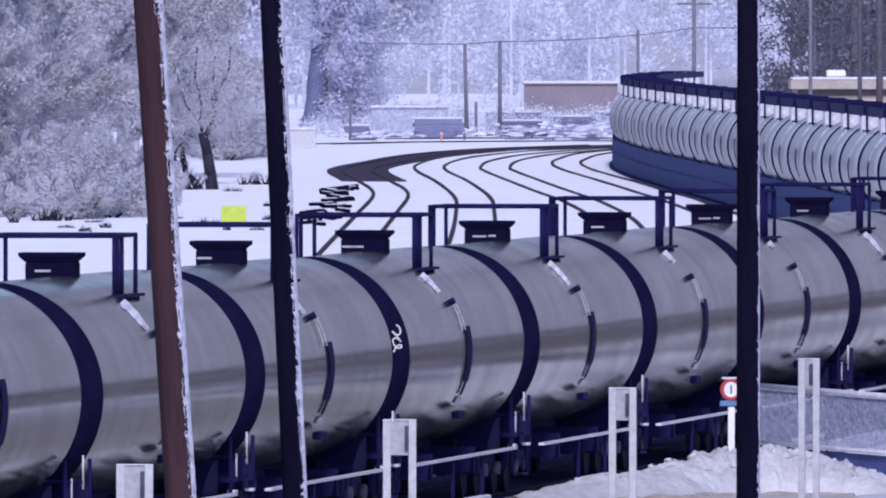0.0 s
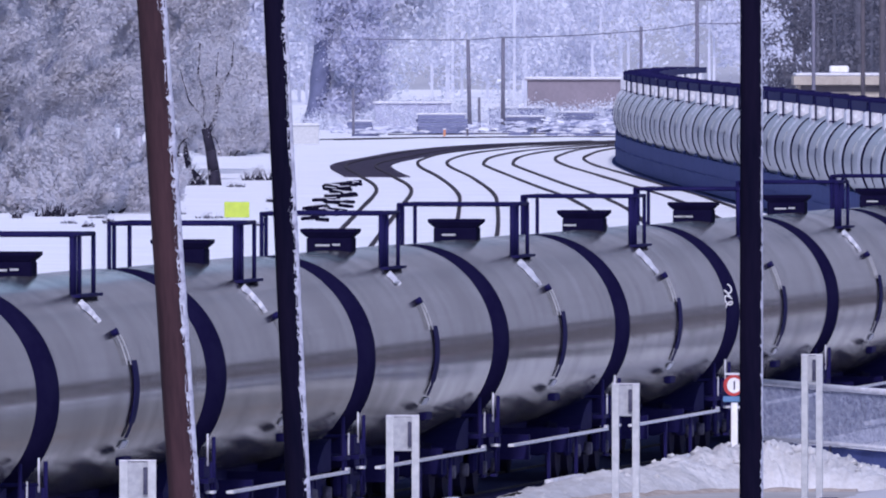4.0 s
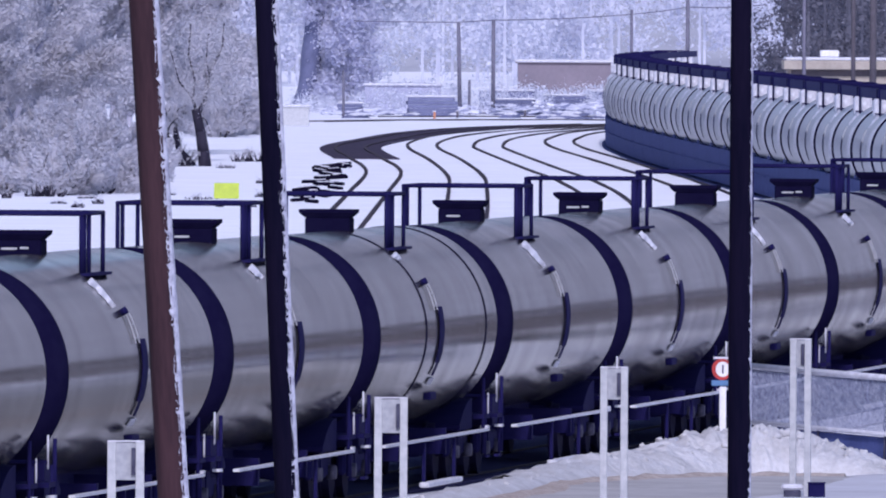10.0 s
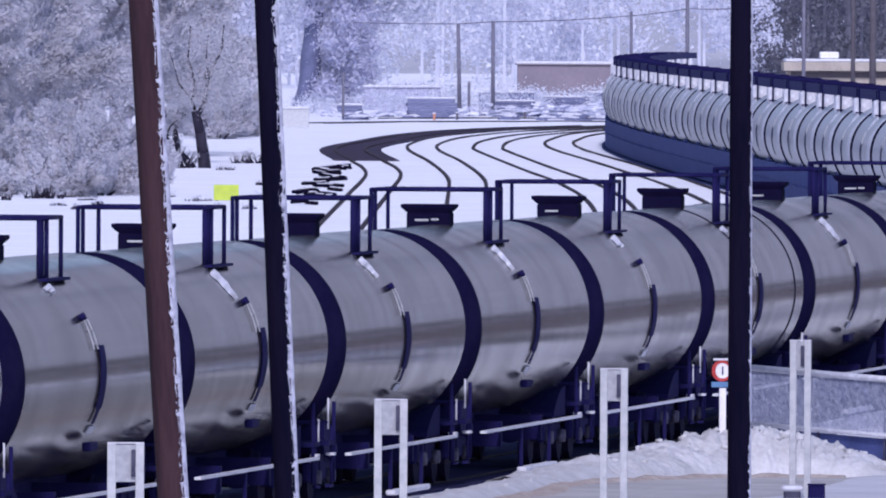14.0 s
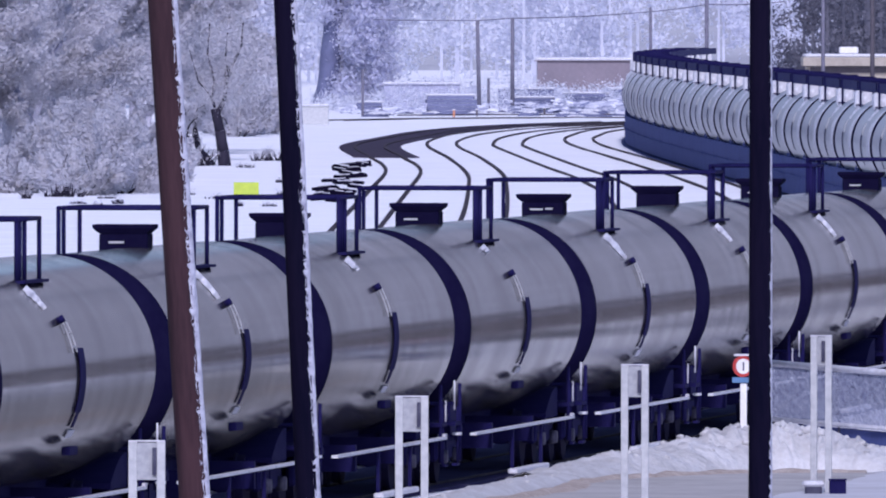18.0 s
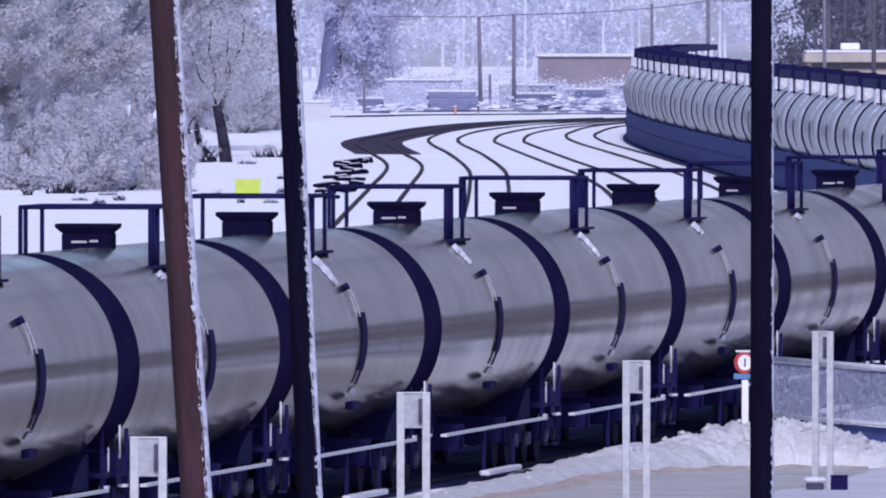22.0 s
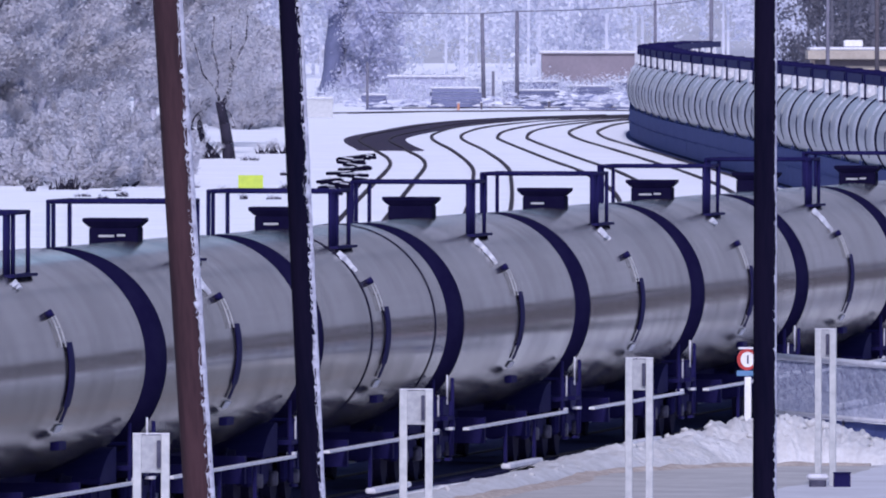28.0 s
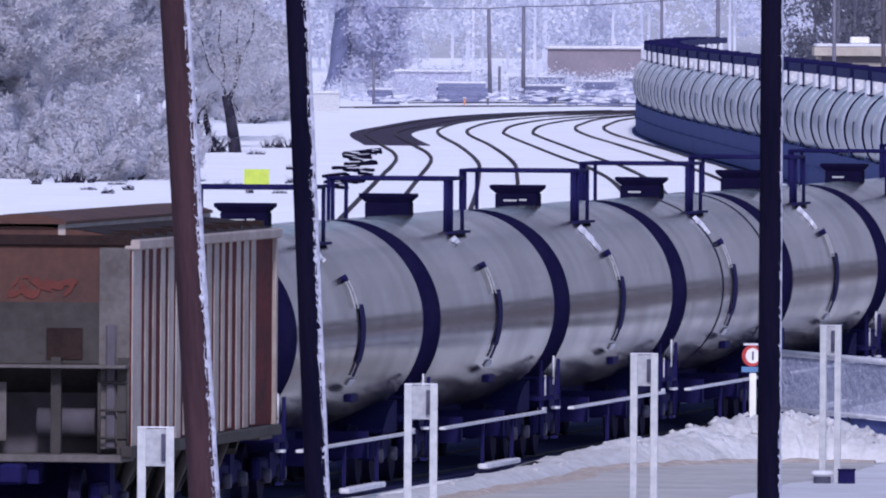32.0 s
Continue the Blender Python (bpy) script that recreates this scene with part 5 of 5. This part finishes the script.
def scrap_row(x0, x1, y0, y1, n, hgt, seed, label):
    """Scrap, bolts of track and stacked lumber under broken snow, too small to tell apart."""
    rnd = np.random.default_rng(seed)
    x, y = rnd.uniform(x0, x1, n), rnd.uniform(y0, y1, n)
    crest = np.array([0.55 + 0.45 * noise.noise((float(a) * 0.8, seed, 0.0)) for a in x])
    z = rnd.uniform(0, 1, n) ** 1.4 * hgt * np.clip(crest, 0.15, 1)
    w, h, d = rnd.uniform(0.08, 0.38, n), rnd.uniform(0.02, 0.07, n), rnd.uniform(0.05, 0.2, n)
    tilt = rnd.normal(0, 0.12, n)
    corner = np.array([(sx, sy, sz) for sx in (-1, 1) for sy in (-1, 1) for sz in (-1, 1)])
    v = np.stack([x[:, None] + w[:, None] * corner[:, 0], y[:, None] + d[:, None] * corner[:, 1],
                  z[:, None] + h[:, None] * corner[:, 2] + (w * tilt)[:, None] * corner[:, 0] + 0.02], 2).reshape(-1, 3)
    quad = np.array([(0, 1, 3, 2), (4, 6, 7, 5), (0, 4, 5, 1), (2, 3, 7, 6), (0, 2, 6, 4), (1, 5, 7, 3)])
    f = (np.arange(n)[:, None, None] * 8 + quad).reshape(-1, 4)
    tagged(new("scrap_row", numpy_mesh("scrap_row", v, f, SCRAP)), label, "scrap", kind="stuff")


scrap_row(3.4, 11.4, 1432, 1462, 900, 1.15, 51, "row of snowy scrap and lumber along the yard's end")
scrap_row(-0.8, 2.6, 1425, 1445, 260, 0.9, 52, "row of snowy scrap and lumber along the yard's end")
scrap_row(-7.4, -1.0, 1420, 1450, 260, 0.45, 53, "low snowy scrap along the yard's end")


def sleeper_heaps():
    """Old sleepers thrown down every which way, each with a streak of snow."""
    rnd = random.Random(8)
    for i, (x, y) in enumerate(((-4.9, 818), (-4.35, 838), (-4.75, 858), (-4.3, 878), (-4.8, 900), (-4.4, 922), (-4.65, 945), (-4.95, 962), (-4.4, 975))):
        heap = tagged(new("sleeper_pile"), "dark old sleepers lying half buried in snow", "sleepers", "piles of sleepers")
        heap.matrix_basis = pose(x, y, -0.07)
        for k in range(5):
            L = rnd.uniform(0.45, 1.0)
            ob = part("sleeper", box(B(), -L / 2, L / 2, -0.10, 0.10, 0.0, 0.13, 0.03), WOOD_DARK, heap)
            ob.matrix_basis = pose(rnd.uniform(-0.35, 0.35), rnd.uniform(-8, 8), 0.02 + 0.03 * k, 0, rnd.uniform(-9, 9), rnd.uniform(-50, 50))
            part("snow_cap", box(B(), -L * rnd.uniform(0.1, 0.4), L * rnd.uniform(0.1, 0.4), -0.07, 0.10, 0.125, 0.17, 0.02), FROST, ob)


sleeper_heaps()


def yellow_board():
    sign = tagged(new("yellow_board"), "bright yellow-green board standing on the snow", "sign board")
    sign.matrix_basis = pose(-7.85, 826, -0.07)
    part("board", box(B(), -0.47, 0.47, -0.02, 0.02, 0.03, 0.62, 0.01), YELLOW, sign)
    for x in (-0.35, 0.35):
        part("stake", box(B(), x - 0.03, x + 0.03, 0.02, 0.06, -0.2, 0.6), WOOD_DARK, sign)


yellow_board()


def hut(name, x, y, w, d, h, wall, roof_over, label, category, door=True, snow=0.16):
    ob = tagged(new(name), label, category)
    ob.matrix_basis = pose(x, y, ground_z(x, y) - 0.07)
    part("wall", box(B(), -w / 2, w / 2, 0, d, 0, h, 0.02), wall, ob)
    part("roof", box(B(), -w / 2 - roof_over, w / 2 + roof_over, -roof_over, d + roof_over, h, h + 0.05, 0.02), wall, ob)
    part("roof_snow", box(B(), -w / 2 - roof_over, w / 2 + roof_over, -roof_over, d + roof_over, h + 0.045, h + 0.045 + snow, snow * 0.3), FROST, ob, "layer of snow")
    if door:
        part("door", box(B(), -0.45, 0.45, -0.03, 0, 0, min(2.0, h * 0.85)), DARK_WALL, ob)
    return ob


hut("equipment_cabinet", -8.35, 1300, 1.7, 1.2, 1.05, GALV, 0.03, "pale trackside equipment cabinet with snow on top", "cabinet", False)
hut("small_shed", -2.2, 1450, 5.0, 3, 1.75, RIMED_WALL, 0.1, "low rimed grey shed with snow on its roof", "shed", False)
hut("small_shed", 4.7, 1466, 3.7, 3, 1.35, RIMED_TIMBER, 0.05, "low dark-blue timber shed with snow on its roof", "shed", False)


def brush_mound(x, y, w, hgt, seed, label):
    """A low tangle of dark stalks in the snow, with a dusting of rime on top."""
    rnd = np.random.default_rng(seed)
    mound = tagged(new("brush_mound"), label, "brush", "low brush")
    mound.matrix_basis = pose(x, y, ground_z(x, y) - 0.07)
    bm = B()
    tips = []
    for k in range(34):
        px, py, lean = rnd.uniform(-w, w), rnd.uniform(-0.5, 0.5), rnd.normal(0, 0.5)
        top = hgt * rnd.uniform(0.4, 1.0) * (1 - 0.5 * (px / w) ** 2)
        tip = (px + lean * top, py + rnd.normal(0, 0.15), top)
        tube(bm, (px, py, -0.05), tip, 0.045, 0.015, 5)
        tips.append(tip)
    tagged(part("stalk_tangle", bm, BARK, mound, "dark stalks"), kind="stuff")
    v, f = tufts(rnd, np.array(tips), 0.06, int(1400 * w * hgt + 30), 0.05)
    v[:, 2] = np.maximum(v[:, 2], 0.0)
    tagged(part("rime_dusting", numpy_mesh("rime_dusting", v, f, RIME), None, mound, "rime on the tips"), kind="stuff")


brush_mound(-8.6, 1015, 0.75, 0.55, 1, "low dark brush half buried in snow")
# dark stalks added here stand in for a shadow within the thicket
brush_mound(-14.8, 833, 0.7, 0.6, 2, "dark brush standing in for a shadow in the rimed thicket")
brush_mound(-16.1, 826, 0.18, 0.3, 3, "small tuft of dark brush in the snow")
brush_mound(-8.9, 826, 0.55, 0.12, 4, "flat dark brush in the snow beside a board")
brush_mound(-6.6, 835, 0.25, 0.2, 5, "small tuft of dark brush in the snow")
brush_mound(-11.7, 985, 0.8, 0.9, 6, "dark brush at the foot of a bent tree")
more_tufts = random.Random(12)
for i in range(9):
    d = more_tufts.uniform(790, 900)
    brush_mound(more_tufts.uniform(-19.5, -6.5) * d / 900, d, more_tufts.uniform(0.12, 0.4), more_tufts.uniform(0.08, 0.2), 20 + i, "small tuft of dead grass poking through snow")
brush_mound(-9.3, 975, 0.4, 0.16, 7, "low dark brush at the foot of a bent tree")
shed = hut("long_shed", 12.6, 1700, 12.6, 8, 2.6, BRICK_WALL, 0.2, "long low brown shed with a snowy roof", "shed", False, 0.24)
for i in range(9):
    part("wall_seam", box(B(), -5.9 + 1.4 * i, -5.8 + 1.4 * i, -0.05, 0, 0, 2.55), BRICK_WALL, shed)


def low_building():
    b = tagged(new("building"), "low tan flat-roofed building with snow on its roof", "building")
    b.matrix_basis = pose(32.3, 1490, -0.07)
    part("wall", box(B(), -8.5, 8.5, 0, 9, 0, 2.85), TAN, b, "pale tan wall")
    part("window_strip", box(B(), -8.3, 8.3, -0.05, 0, 2.45, 2.85), DARK_WALL, b, "dark strip along the wall below the fascia")
    part("canopy", box(B(), -8.8, 8.8, -0.8, 9.3, 2.9, 3.5, 0.04), TAN, b, "tan fascia")
    part("roof_snow", box(B(), -8.7, 8.7, -0.7, 9.2, 3.5, 3.72, 0.08), FROST, b, "layer of snow")
    part("roof_unit", box(B(), -6.3, -5.0, 2, 4, 3.72, 4.2, 0.08), WHITE, b, "snow-covered roof unit")
    for i in range(5):
        part("window", box(B(), -7 + 3.2 * i, -5.6 + 3.2 * i, -0.06, 0, 0.9, 2.0), DARK_WALL, b)


low_building()


def thin_pole(x, y, top, r, arm, label, lean=0.0, wood=None):
    pole = tagged(new("utility_pole"), label, "utility pole", "far poles")
    pole.matrix_basis = pose(x, y, -0.1, 0, lean, 0)
    part("shaft", tube(B(), (0, 0, -0.3), (0, 0, top), r, r * 0.85, 10), wood or POLE_GREY, pole)
    if arm:
        part("crossarm", box(B(), -arm, arm, -0.06, 0.06, top - 0.75, top - 0.62), POLE_GREY, pole)
        for x in (-arm * 0.85, arm * 0.85):
            part("insulator", tube(B(), (x, 0, top - 0.62), (x, 0, top - 0.45), 0.05, seg=6), FROST, pole)
    return pole


thin_pole(1.55, 1435, 6.05, 0.14, 0, "slender grey pole carrying a line across the yard", -1.2)
thin_pole(3.72, 1440, 6.2, 0.14, 0, "slender grey pole carrying a line across the yard")
thin_pole(2.15, 1432, 2.3, 0.10, 0, "short grey post at the end of the yard")
thin_pole(-5.9, 1400, 3.0, 0.09, 0, "short grey post beside a yard track")
thin_pole(13.2, 1490, 6.9, 0.12, 0, "slender grey pole carrying a line across the yard")
thin_pole(17.1, 1500, 9.4, 0.15, 1.2, "grey utility pole with a crossarm")
thin_pole(21.7, 1300, 10.0, 0.12, 0, "grey utility pole before dark woods")
thin_pole(22.15, 1170, 10.0, 0.13, 0, "dark utility pole before a low building", wood=DARK_WALL)
thin_pole(23.2, 1170, 10.0, 0.2, 0, "thick dark utility pole before a low building", wood=DARK_WALL)


def wire(a, b, sag, r=0.035):
    bm, last = B(), None
    for i in range(9):
        f = i / 8
        p = Vector(a).lerp(Vector(b), f) - Vector((0, 0, sag * 4 * f * (1 - f)))
        ring = [bm.verts.new(p + Vector((0, r * math.cos(k * math.tau / 5), r * math.sin(k * math.tau / 5)))) for k in range(5)]
        if last:
            for k in range(5):
                bm.faces.new((last[k], last[(k + 1) % 5], ring[(k + 1) % 5], ring[k]))
        last = ring
    return tagged(part("overhead_wire", bm, POLE_GREY), "thin dark overhead wire between poles", "wire", "overhead wires")


wire((-5.4, 1435, 6.0), (1.43, 1435, 5.95), 0.02)
wire((1.43, 1435, 5.95), (3.72, 1440, 6.1), 0.0)
wire((3.72, 1440, 6.1), (13.2, 1490, 6.5), 0.1)
wire((13.2, 1490, 6.5), (17.1, 1500, 7.0), 0.05)
wire((17.1, 1500, 7.0), (22.5, 1500, 7.2), 0.1)


def track_posts():
    for x, y, m, lab in ((-0.1, 1385, ORANGE, "short orange marker post by the track"), (1.35, 1392, DARK_WALL, "short dark marker post by the track"),
                         (5.7, 1410, DARK_WALL, "short dark marker post by the track")):
        ob = tagged(new("marker_post"), lab, "post", "marker posts")
        ob.matrix_basis = pose(x, y, -0.1)
        part("post", box(B(), -0.07, 0.07, -0.05, 0.05, 0, 0.46), m, ob)
        part("cap", box(B(), -0.1, 0.1, -0.07, 0.07, 0.46, 0.53), FROST, ob)


track_posts()


def motions():
    # a steady pull, a little slower in the middle of the clip
    for thing, at in TRAIN:
        rows = []
        for i, drift in enumerate((0.027, 0.0, -0.015, -0.020, -0.021, -0.014, -0.006, -0.001, 0.028)):
            t = 4.0 * i
            x, y, z = line(at + 0.6895 * t + drift)
            rows.append((t, pose(x, y, z, 0, 0, TURN)))
        walk(thing, rows)


motions()
